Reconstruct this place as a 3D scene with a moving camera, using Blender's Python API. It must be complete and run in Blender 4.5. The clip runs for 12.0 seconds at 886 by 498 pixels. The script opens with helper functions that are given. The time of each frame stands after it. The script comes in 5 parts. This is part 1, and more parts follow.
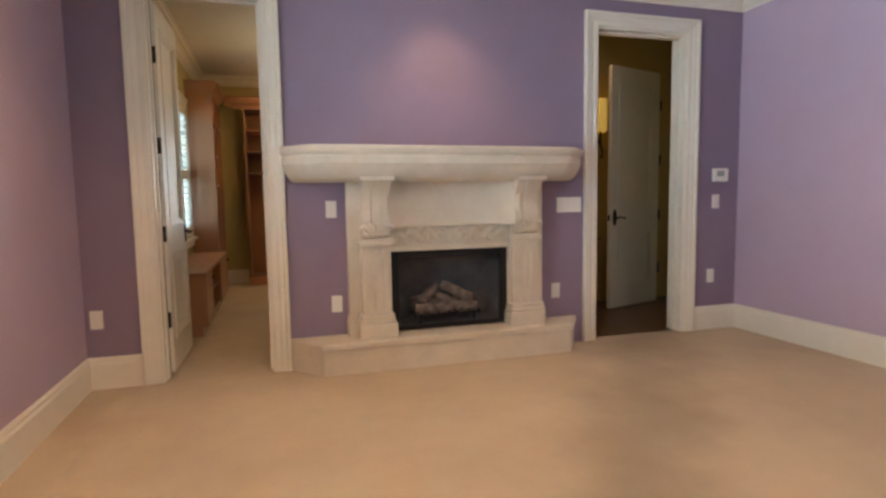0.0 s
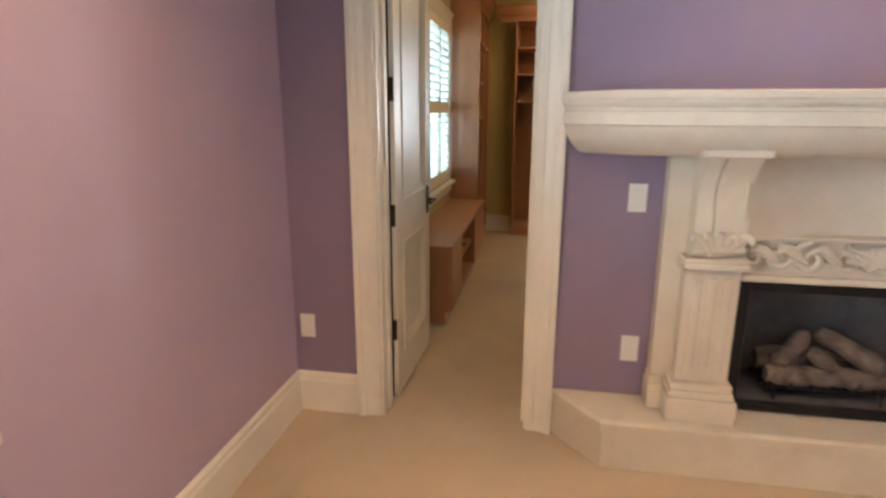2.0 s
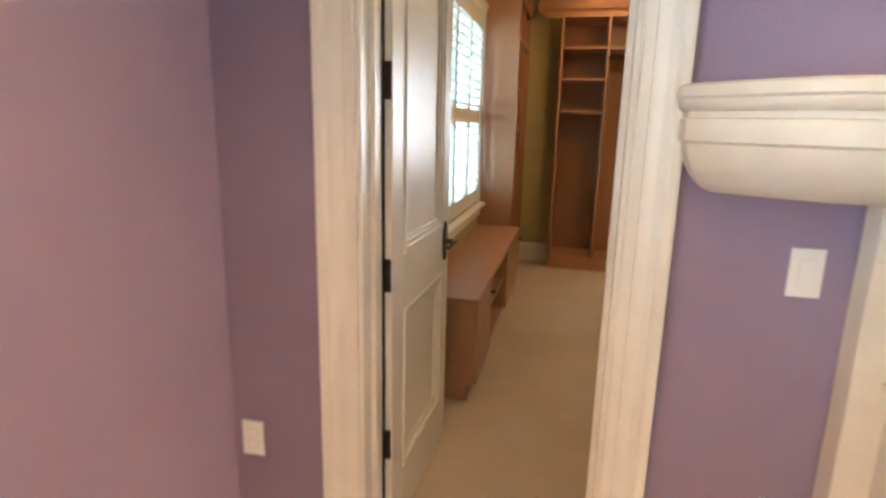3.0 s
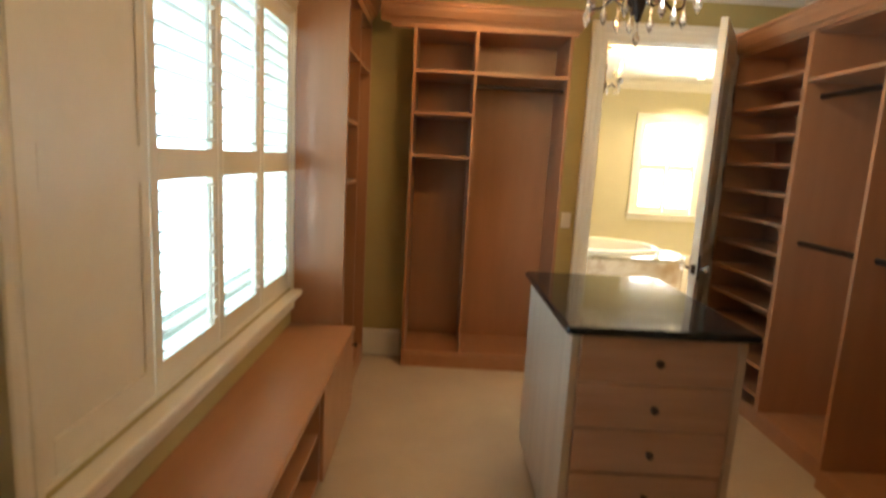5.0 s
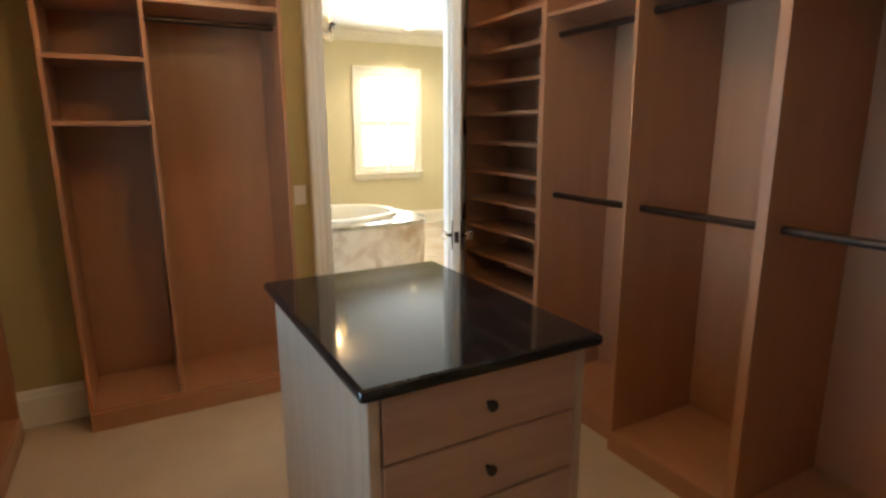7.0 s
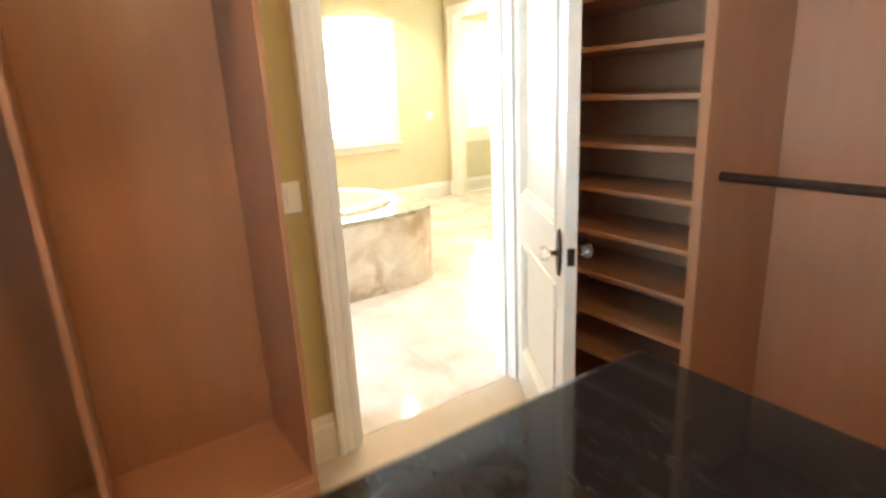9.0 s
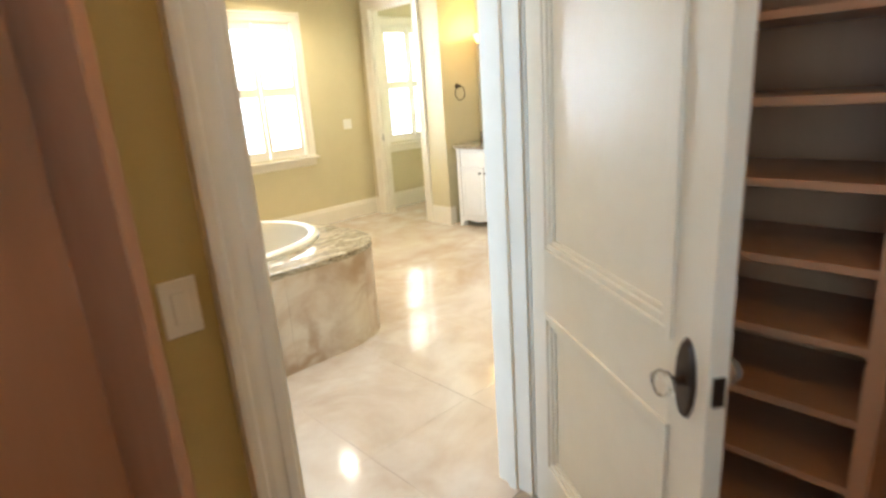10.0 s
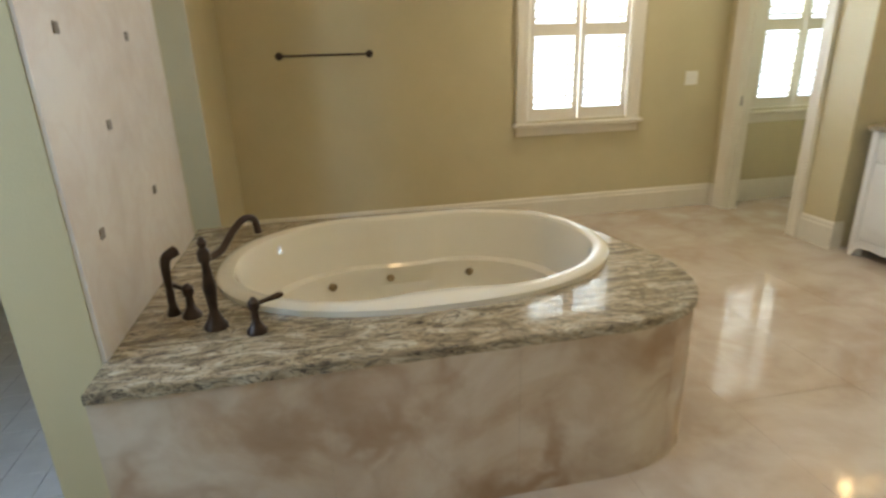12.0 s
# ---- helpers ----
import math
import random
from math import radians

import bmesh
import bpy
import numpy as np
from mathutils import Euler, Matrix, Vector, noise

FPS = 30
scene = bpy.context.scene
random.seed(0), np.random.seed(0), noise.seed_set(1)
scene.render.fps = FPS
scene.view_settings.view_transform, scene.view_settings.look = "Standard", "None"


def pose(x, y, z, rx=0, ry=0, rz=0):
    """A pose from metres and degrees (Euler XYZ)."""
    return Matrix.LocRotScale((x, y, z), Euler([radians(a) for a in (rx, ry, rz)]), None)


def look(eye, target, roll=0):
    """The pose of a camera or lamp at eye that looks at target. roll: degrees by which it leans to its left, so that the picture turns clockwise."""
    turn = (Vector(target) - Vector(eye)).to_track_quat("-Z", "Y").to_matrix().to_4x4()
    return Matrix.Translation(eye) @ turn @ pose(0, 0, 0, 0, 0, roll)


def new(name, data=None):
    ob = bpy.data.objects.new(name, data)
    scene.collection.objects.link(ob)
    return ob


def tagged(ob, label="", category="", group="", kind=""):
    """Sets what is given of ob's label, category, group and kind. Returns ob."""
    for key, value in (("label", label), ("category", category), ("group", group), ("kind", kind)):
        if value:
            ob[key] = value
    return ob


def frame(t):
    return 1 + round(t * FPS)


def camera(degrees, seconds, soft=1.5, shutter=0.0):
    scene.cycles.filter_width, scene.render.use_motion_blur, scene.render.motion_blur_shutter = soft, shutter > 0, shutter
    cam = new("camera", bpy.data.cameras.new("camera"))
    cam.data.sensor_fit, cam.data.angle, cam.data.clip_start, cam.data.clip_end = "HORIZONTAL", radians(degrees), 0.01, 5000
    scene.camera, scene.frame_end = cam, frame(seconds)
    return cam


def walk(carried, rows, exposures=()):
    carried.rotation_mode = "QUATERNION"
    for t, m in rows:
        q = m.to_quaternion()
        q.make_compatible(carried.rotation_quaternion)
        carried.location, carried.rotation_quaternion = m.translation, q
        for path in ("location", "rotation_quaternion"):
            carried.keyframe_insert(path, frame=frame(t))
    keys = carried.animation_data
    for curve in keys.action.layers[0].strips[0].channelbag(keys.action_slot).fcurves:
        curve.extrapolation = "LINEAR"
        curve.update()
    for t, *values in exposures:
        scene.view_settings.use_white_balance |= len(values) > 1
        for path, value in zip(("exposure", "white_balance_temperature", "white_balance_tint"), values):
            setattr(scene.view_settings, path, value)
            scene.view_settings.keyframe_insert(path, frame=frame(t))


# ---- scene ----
cam = camera(77.0, 12.0, soft=2.6, shutter=0.5)
PATH = [
    (0, (-0.071, 1.140, 1.148), (0.500, 3.049, 0.968), -0.9),
    (0.5, (0.016, 1.445, 1.185), (0.533, 3.372, 1.046), -0.8),
    (1, (-0.069, 1.777, 1.110), (0.216, 3.753, 0.989), -2.2),
    (1.5, (-0.024, 2.265, 1.435), (-0.263, 4.205, 1.008), -0.2),
    (2, (-0.095, 2.662, 1.420), (-0.431, 4.575, 0.943), 0.2),
    (2.5, (-0.146, 3.119, 1.403), (-0.589, 5.021, 0.974), -0.9),
    (3, (-0.244, 3.603, 1.404), (-0.679, 5.504, 0.964), 1.3),
    (3.2, (-0.221, 3.801, 1.455), (-0.677, 5.686, 0.969), -0.4),
    (4.8, (-0.194, 5.143, 1.488), (-0.175, 7.109, 1.120), 3.0),
    (5, (-0.213, 5.250, 1.521), (-0.189, 7.224, 1.204), 3.1),
    (5.5, (-0.236, 5.485, 1.567), (-0.076, 7.476, 1.478), 1.3),
    (6, (-0.261, 5.639, 1.571), (0.064, 7.606, 1.424), 1.1),
    (6.5, (-0.163, 5.819, 1.540), (0.470, 7.686, 1.200), 1.2),
    (6.7, (-0.138, 5.919, 1.525), (0.736, 7.681, 1.165), 1.7),
    (8.5, (0.045, 7.001, 1.488), (1.021, 8.654, 0.924), -3.8),
    (9.3, (0.118, 7.696, 1.464), (1.293, 9.231, 0.950), -3.4),
    (9.5, (0.161, 7.872, 1.470), (1.412, 9.363, 1.010), -5.3),
    (10, (0.429, 8.319, 1.493), (1.742, 9.723, 0.941), -4.1),
    (10.5, (0.728, 8.619, 1.483), (1.981, 10.063, 0.896), -2.0),
    (11, (0.982, 8.987, 1.516), (2.107, 10.538, 0.943), -1.9),
    (11.5, (1.208, 9.336, 1.452), (1.849, 11.127, 0.834), -3.2),
    (12, (1.238, 9.581, 1.422), (1.609, 11.432, 0.761), -1.8),
]
walk(cam, [(t, look(eye, target, roll)) for t, eye, target, roll in PATH],
     exposures=[(0, -0.62, 7150), (0.8, -0.1, 7250), (1.5, -0.05, 7050), (2.0, -0.33, 7050), (2.5, -0.06, 7050), (3.0, 0.1, 7050), (4.8, 0.2, 7700), (5.0, 0.1, 7600), (5.5, -0.55, 6500), (6.0, -0.85, 6050), (6.5, -0.6, 6500), (8.3, 0.75, 6500), (9.4, 0.4, 6500), (10.0, -0.3, 6700), (10.8, -1.12, 6700), (12, -1.45, 6600)])

# ---- world, daylight, lamps ----
world = bpy.data.worlds.new("world")
scene.world = world
world.use_nodes = True
wn = world.node_tree
sky = wn.nodes.new("ShaderNodeTexSky")
sky.sky_type, sky.sun_disc = 'NISHITA', False
sky.sun_elevation, sky.sun_rotation = radians(52), radians(140)
wn.links.new(sky.outputs[0], wn.nodes["Background"].inputs[0])
wn.nodes["Background"].inputs[1].default_value = 0.12


def lamp(name, kind, m, power, color, **kw):
    d = bpy.data.lights.new(name, kind)
    d.energy, d.color = power, color
    for k, v in kw.items():
        if k == "size":
            d.size = v
        elif k == "size_y":
            d.shape, d.size_y = 'RECTANGLE', v
        elif k == "radius":
            d.shadow_soft_size = v
        elif k == "cone":
            d.spot_size, d.spot_blend = radians(v), 0.7
        elif k == "angle":
            d.angle = radians(v)
    ob = new(name, d)
    ob.matrix_world = m
    return ob


DAY = (0.80, 0.90, 1.0)
WARM = (1.0, 0.78, 0.52)
AMBER = (1.0, 0.64, 0.37)
SOFT = (1.0, 0.90, 0.75)
lamp("sun", 'SUN', look((0, 0, 0), (-0.45, 0.55, -1.0)), 2.5, (1.0, 0.95, 0.88), angle=0.5)

# Sky light standing in the window openings
lamp("sky_light_bedroom", 'AREA', look((-1.85, 2.70, 1.55), (0, 2.70, 1.35)), 500, (0.58, 0.77, 1.0), size=1.3, size_y=1.7)
# The south window is out of view, added with this lamp for brightness.
lamp("unseen_south_window_light", 'AREA', look((1.3, -2.1, 1.55), (1.3, 0, 1.3)), 60, (0.58, 0.77, 1.0), size=2.0, size_y=1.6)
lamp("sky_light_closet", 'AREA', look((-1.50, 8.30, 1.50), (0, 8.30, 1.45)), 215, (0.40, 0.70, 1.0), size=4.2, size_y=1.6)
lamp("sky_light_bath", 'AREA', look((3.66, 14.62, 1.55), (3.66, 12, 1.5)), 1450, (0.72, 0.86, 1.0), size=1.7, size_y=1.7)
lamp("sky_light_water_closet", 'AREA', look((5.85, 14.62, 1.55), (5.85, 12, 1.5)), 720, (0.70, 0.86, 1.0), size=1.6, size_y=1.7)
lamp("sky_light_shower", 'AREA', look((-1.45, 10.5, 1.7), (0, 10.5, 1.5)), 165, (0.46, 0.68, 1.0), size=1.0, size_y=1.0)

# ---- materials ----


def mat(name, color, rough=0.5, metal=0.0, color2=None, scale=4.0, detail=6.0, bump=0.0, bump_scale=60.0, stretch=(1, 1, 1),
        trans=0.0, emit=0.0, emit_color=None, spec=0.5, mix_lo=0.35, mix_hi=0.65, coat=0.0, wear=0.0):
    m = bpy.data.materials.new(name)
    m.use_nodes = True
    nt = m.node_tree
    b = nt.nodes["Principled BSDF"]
    b.inputs["Base Color"].default_value = (*color, 1)
    b.inputs["Roughness"].default_value = rough
    b.inputs["Metallic"].default_value = metal
    b.inputs["Transmission Weight"].default_value = trans
    b.inputs["Specular IOR Level"].default_value = spec
    b.inputs["Coat Weight"].default_value = coat
    if emit:
        b.inputs["Emission Color"].default_value = (*(emit_color or color), 1)
        b.inputs["Emission Strength"].default_value = emit
    tc = nt.nodes.new("ShaderNodeTexCoord")
    geo = nt.nodes.new("ShaderNodeNewGeometry")
    mp = nt.nodes.new("ShaderNodeMapping")
    mp.inputs["Scale"].default_value = stretch
    nt.links.new(geo.outputs["Position"], mp.inputs[0])
    if color2:
        n = nt.nodes.new("ShaderNodeTexNoise")
        n.inputs["Scale"].default_value, n.inputs["Detail"].default_value = scale, detail
        n.inputs["Roughness"].default_value = 0.65
        nt.links.new(mp.outputs[0], n.inputs[0])
        r = nt.nodes.new("ShaderNodeMapRange")
        r.inputs[1].default_value, r.inputs[2].default_value = mix_lo, mix_hi
        nt.links.new(n.outputs[0], r.inputs[0])
        mx = nt.nodes.new("ShaderNodeMix")
        mx.data_type = 'RGBA'
        mx.inputs[6].default_value, mx.inputs[7].default_value = (*color, 1), (*color2, 1)
        nt.links.new(r.outputs[0], mx.inputs[0])
        nt.links.new(mx.outputs[2], b.inputs["Base Color"])
    if wear:
        n2 = nt.nodes.new("ShaderNodeTexNoise")
        n2.inputs["Scale"].default_value, n2.inputs["Detail"].default_value = 9.0, 5.0
        nt.links.new(geo.outputs["Position"], n2.inputs[0])
        r2 = nt.nodes.new("ShaderNodeMapRange")
        r2.inputs[3].default_value, r2.inputs[4].default_value = rough - wear, rough + wear
        nt.links.new(n2.outputs[0], r2.inputs[0])
        nt.links.new(r2.outputs[0], b.inputs["Roughness"])
    if bump:
        n3 = nt.nodes.new("ShaderNodeTexNoise")
        n3.inputs["Scale"].default_value, n3.inputs["Detail"].default_value = bump_scale, 4.0
        nt.links.new(mp.outputs[0], n3.inputs[0])
        bp = nt.nodes.new("ShaderNodeBump")
        bp.inputs["Strength"].default_value, bp.inputs["Distance"].default_value = bump, 0.004
        nt.links.new(n3.outputs[0], bp.inputs["Height"])
        nt.links.new(bp.outputs[0], b.inputs["Normal"])
    return m


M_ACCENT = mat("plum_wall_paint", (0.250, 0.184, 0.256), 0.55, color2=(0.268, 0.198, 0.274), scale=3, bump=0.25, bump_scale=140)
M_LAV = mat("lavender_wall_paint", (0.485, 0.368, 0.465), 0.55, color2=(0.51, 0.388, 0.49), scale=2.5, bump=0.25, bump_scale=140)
M_KHAKI = mat("khaki_wall_paint", (0.45, 0.36, 0.15), 0.6, color2=(0.48, 0.385, 0.165), scale=3, bump=0.2, bump_scale=140)
M_BATHWALL = mat("sand_wall_paint", (0.565, 0.488, 0.295), 0.5, color2=(0.595, 0.515, 0.317), scale=3, bump=0.2, bump_scale=140)
M_CEIL = mat("ceiling_paint", (0.70, 0.66, 0.56), 0.8, color2=(0.73, 0.69, 0.6), scale=3, bump=0.2, bump_scale=90)
M_TRIM = mat("cream_trim_paint", (0.76, 0.70, 0.58), 0.35, color2=(0.80, 0.745, 0.63), scale=5, bump=0.08, bump_scale=50)
M_WHITE = mat("white_cabinet_paint", (0.80, 0.78, 0.73), 0.35, color2=(0.83, 0.81, 0.77), scale=5)
M_PLATE = mat("white_plastic", (0.80, 0.77, 0.70), 0.35)
M_CARPET = mat("beige_carpet", (0.58, 0.468, 0.345), 0.95, color2=(0.50, 0.398, 0.288), scale=1.3, detail=8, bump=0.9, bump_scale=420, spec=0.1)


def dark_band(m, point, normal, width, keep):
    """A darker band across a carpet: soft-edged, broken by noise."""
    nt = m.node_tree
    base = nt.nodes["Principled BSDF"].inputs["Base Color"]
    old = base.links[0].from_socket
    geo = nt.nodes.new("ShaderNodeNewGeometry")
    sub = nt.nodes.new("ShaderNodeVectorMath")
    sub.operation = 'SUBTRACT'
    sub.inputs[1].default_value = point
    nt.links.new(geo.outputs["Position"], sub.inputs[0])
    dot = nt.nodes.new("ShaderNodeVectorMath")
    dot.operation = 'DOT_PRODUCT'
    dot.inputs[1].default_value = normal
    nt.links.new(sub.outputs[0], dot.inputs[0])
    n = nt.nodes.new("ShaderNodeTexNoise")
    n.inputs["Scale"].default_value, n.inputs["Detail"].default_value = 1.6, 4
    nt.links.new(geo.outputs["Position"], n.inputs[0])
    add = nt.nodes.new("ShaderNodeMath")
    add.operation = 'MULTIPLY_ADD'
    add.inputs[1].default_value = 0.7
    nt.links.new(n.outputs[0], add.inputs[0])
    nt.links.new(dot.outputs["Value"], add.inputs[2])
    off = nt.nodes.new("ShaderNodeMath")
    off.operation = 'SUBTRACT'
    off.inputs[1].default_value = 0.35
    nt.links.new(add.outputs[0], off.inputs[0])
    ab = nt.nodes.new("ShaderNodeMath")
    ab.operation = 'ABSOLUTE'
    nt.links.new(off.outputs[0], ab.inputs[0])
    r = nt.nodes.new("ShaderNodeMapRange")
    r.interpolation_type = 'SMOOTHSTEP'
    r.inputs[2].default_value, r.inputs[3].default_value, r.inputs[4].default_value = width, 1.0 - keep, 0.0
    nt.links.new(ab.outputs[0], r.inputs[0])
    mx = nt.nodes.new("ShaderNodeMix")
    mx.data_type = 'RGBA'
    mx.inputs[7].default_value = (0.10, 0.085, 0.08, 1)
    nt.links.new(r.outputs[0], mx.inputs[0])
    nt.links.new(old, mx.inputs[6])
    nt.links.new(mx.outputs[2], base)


dark_band(M_CARPET, (2.55, 4.6, 0), (0.80, -0.60, 0), 0.55, 0.62)
M_WOOD = mat("maple_veneer", (0.43, 0.21, 0.108), 0.32, color2=(0.385, 0.182, 0.09), scale=2.6, detail=9, stretch=(3.5, 3.5, 0.4), bump=0.06, bump_scale=40, wear=0.08)
M_WOODH = mat("maple_shelf_wood", (0.43, 0.21, 0.108), 0.32, color2=(0.385, 0.182, 0.09), scale=2.6, detail=9, stretch=(3.5, 0.5, 3.5), bump=0.06, bump_scale=40, wear=0.08)
M_PALE = mat("pale_maple_veneer", (0.50, 0.375, 0.27), 0.4, color2=(0.42, 0.30, 0.205), scale=3.0, detail=9, stretch=(6, 6, 0.4), bump=0.05, bump_scale=40)
M_PALEH = mat("pale_maple_drawer_wood", (0.46, 0.272, 0.18), 0.4, color2=(0.39, 0.215, 0.135), scale=3.0, detail=9, stretch=(0.5, 6, 6), bump=0.05, bump_scale=40)
M_BLACKSTONE = mat("black_polished_stone", (0.012, 0.011, 0.012), 0.07, color2=(0.035, 0.032, 0.034), scale=30, detail=5, mix_lo=0.5, mix_hi=0.8, spec=0.32)
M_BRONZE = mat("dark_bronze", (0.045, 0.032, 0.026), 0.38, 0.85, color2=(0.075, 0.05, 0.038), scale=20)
M_BRASS = mat("antique_brass", (0.30, 0.22, 0.12), 0.3, 0.9, color2=(0.22, 0.16, 0.09), scale=30)
M_IRON = mat("black_iron", (0.02, 0.018, 0.017), 0.5, 0.6)
M_LIMESTONE = mat("cast_limestone", (0.68, 0.595, 0.475), 0.7, color2=(0.62, 0.535, 0.42), scale=7, detail=8, bump=0.35, bump_scale=70)
M_SOOT = mat("sooty_firebrick", (0.17, 0.16, 0.155), 0.7, color2=(0.11, 0.10, 0.10), scale=8, bump=0.4, bump_scale=40)
M_FBLACK = mat("firebox_black_steel", (0.012, 0.012, 0.013), 0.45, 0.3)
M_LOG = mat("ceramic_log", (0.20, 0.155, 0.13), 0.9, color2=(0.06, 0.045, 0.04), scale=14, detail=8, bump=0.8, bump_scale=40)
M_GLASS = mat("clear_glass", (1, 1, 1), 0.02, trans=1.0)
M_MIRROR = mat("mirror_silver", (0.86, 0.87, 0.86), 0.02, 1.0)
M_CRYSTAL = mat("crystal", (1, 0.97, 0.92), 0.03, trans=0.9)
M_BULB = mat("warm_bulb", (1, 0.85, 0.55), 0.4, emit=9, emit_color=(1.0, 0.58, 0.13))
M_CAN = mat("lit_lens", (1, 0.9, 0.7), 0.4, emit=14, emit_color=(1.0, 0.82, 0.55))
M_SHADE = mat("frosted_glass_shade", (1, 0.86, 0.55), 0.4, emit=4.5, emit_color=(1.0, 0.66, 0.22))
M_SHADE_DIM = mat("dim_amber_shade", (0.8, 0.6, 0.25), 0.4, emit=0.45, emit_color=(1.0, 0.66, 0.16))
M_TUB = mat("cream_acrylic", (0.74, 0.69, 0.57), 0.07, color2=(0.77, 0.72, 0.61), scale=2, coat=0.5)
M_DARKWOODFLOOR = mat("dark_hall_floor_wood", (0.10, 0.045, 0.02), 0.3, color2=(0.07, 0.03, 0.014), scale=4, stretch=(8, 0.5, 1))
M_HALL = mat("hall_yellow_paint", (0.52, 0.38, 0.14), 0.6, color2=(0.55, 0.41, 0.16), scale=3)
M_SHOWER = mat("pale_shower_tile", (0.60, 0.56, 0.54), 0.25, color2=(0.52, 0.48, 0.47), scale=6)
M_GROUT = mat("beige_grout", (0.53, 0.445, 0.355), 0.6, color2=(0.49, 0.405, 0.32), scale=20)
M_LAWN = mat("lawn", (0.06, 0.10, 0.03), 0.9, color2=(0.09, 0.13, 0.05), scale=1.2)


def stone_mat(name, cols, scale, vein, rough, stretch=(1, 1, 1), distort=1.2, per_piece=0.0, cells=None):
    """Veined stone: three colours mixed by warped noise, at real size."""
    m = bpy.data.materials.new(name)
    m.use_nodes = True
    nt = m.node_tree
    b = nt.nodes["Principled BSDF"]
    b.inputs["Roughness"].default_value = rough
    geo = nt.nodes.new("ShaderNodeNewGeometry")
    mp = nt.nodes.new("ShaderNodeMapping")
    mp.inputs["Scale"].default_value = stretch
    nt.links.new(geo.outputs["Position"], mp.inputs[0])
    src = mp.outputs[0]
    if per_piece:
        info = nt.nodes.new("ShaderNodeObjectInfo")
        add = nt.nodes.new("ShaderNodeVectorMath")
        add.operation = 'MULTIPLY_ADD'
        nt.links.new(info.outputs["Random"], add.inputs[0])
        add.inputs[1].default_value = (37, 53, 71)
        nt.links.new(mp.outputs[0], add.inputs[2])
        src = add.outputs[0]
    n = nt.nodes.new("ShaderNodeTexNoise")
    n.inputs["Scale"].default_value, n.inputs["Detail"].default_value = scale, 8
    n.inputs["Roughness"].default_value, n.inputs["Distortion"].default_value = 0.6, distort
    nt.links.new(src, n.inputs[0])
    ramp = nt.nodes.new("ShaderNodeValToRGB")
    e = ramp.color_ramp.elements
    e[0].position, e[0].color = 0.30, (*cols[0], 1)
    e[1].position, e[1].color = 0.62, (*cols[2], 1)
    mid = e.new(0.47)
    mid.color = (*cols[1], 1)
    nt.links.new(n.outputs[0], ramp.inputs[0])
    n2 = nt.nodes.new("ShaderNodeTexNoise")
    n2.inputs["Scale"].default_value, n2.inputs["Detail"].default_value = scale * 1.7, 6
    n2.inputs["Distortion"].default_value = distort * 1.6
    nt.links.new(src, n2.inputs[0])
    d = nt.nodes.new("ShaderNodeMath")
    d.operation = 'SUBTRACT'
    d.inputs[1].default_value = 0.5
    nt.links.new(n2.outputs[0], d.inputs[0])
    a = nt.nodes.new("ShaderNodeMath")
    a.operation = 'ABSOLUTE'
    nt.links.new(d.outputs[0], a.inputs[0])
    r = nt.nodes.new("ShaderNodeMapRange")
    r.inputs[1].default_value, r.inputs[2].default_value = 0.0, vein[1]
    r.inputs[3].default_value, r.inputs[4].default_value = vein[2], 0.0
    nt.links.new(a.outputs[0], r.inputs[0])
    mx = nt.nodes.new("ShaderNodeMix")
    mx.data_type = 'RGBA'
    mx.inputs[7].default_value = (*vein[0], 1)
    nt.links.new(r.outputs[0], mx.inputs[0])
    nt.links.new(ramp.outputs[0], mx.inputs[6])
    out = mx.outputs[2]
    if cells:
        # cloudy rounded patches edged with darker bands, warped by noise
        wn_ = nt.nodes.new("ShaderNodeTexNoise")
        wn_.inputs["Scale"].default_value, wn_.inputs["Detail"].default_value = cells[0] * 0.9, 4
        nt.links.new(src, wn_.inputs[0])
        warp = nt.nodes.new("ShaderNodeVectorMath")
        warp.operation = 'MULTIPLY_ADD'
        warp.inputs[1].default_value = (0.55, 0.55, 0.55)
        nt.links.new(wn_.outputs["Color"], warp.inputs[0])
        nt.links.new(src, warp.inputs[2])
        vo = nt.nodes.new("ShaderNodeTexVoronoi")
        vo.feature = 'DISTANCE_TO_EDGE'
        vo.inputs["Scale"].default_value = cells[0]
        nt.links.new(warp.outputs[0], vo.inputs["Vector"])
        cr = nt.nodes.new("ShaderNodeMapRange")
        cr.interpolation_type = 'SMOOTHSTEP'
        cr.inputs[1].default_value, cr.inputs[2].default_value = 0.0, cells[2]
        cr.inputs[3].default_value, cr.inputs[4].default_value = cells[3], 0.0
        nt.links.new(vo.outputs["Distance"], cr.inputs[0])
        fade = nt.nodes.new("ShaderNodeTexNoise")
        fade.inputs["Scale"].default_value, fade.inputs["Detail"].default_value = cells[0] * 0.6, 3
        nt.links.new(src, fade.inputs[0])
        fr_ = nt.nodes.new("ShaderNodeMapRange")
        fr_.inputs[1].default_value, fr_.inputs[2].default_value = 0.38, 0.62
        nt.links.new(fade.outputs[0], fr_.inputs[0])
        mul = nt.nodes.new("ShaderNodeMath")
        mul.operation = 'MULTIPLY'
        nt.links.new(cr.outputs[0], mul.inputs[0])
        nt.links.new(fr_.outputs[0], mul.inputs[1])
        cm = nt.nodes.new("ShaderNodeMix")
        cm.data_type = 'RGBA'
        cm.inputs[7].default_value = (*cells[1], 1)
        nt.links.new(mul.outputs[0], cm.inputs[0])
        nt.links.new(out, cm.inputs[6])
        out = cm.outputs[2]
    nt.links.new(out, b.inputs["Base Color"])
    return m


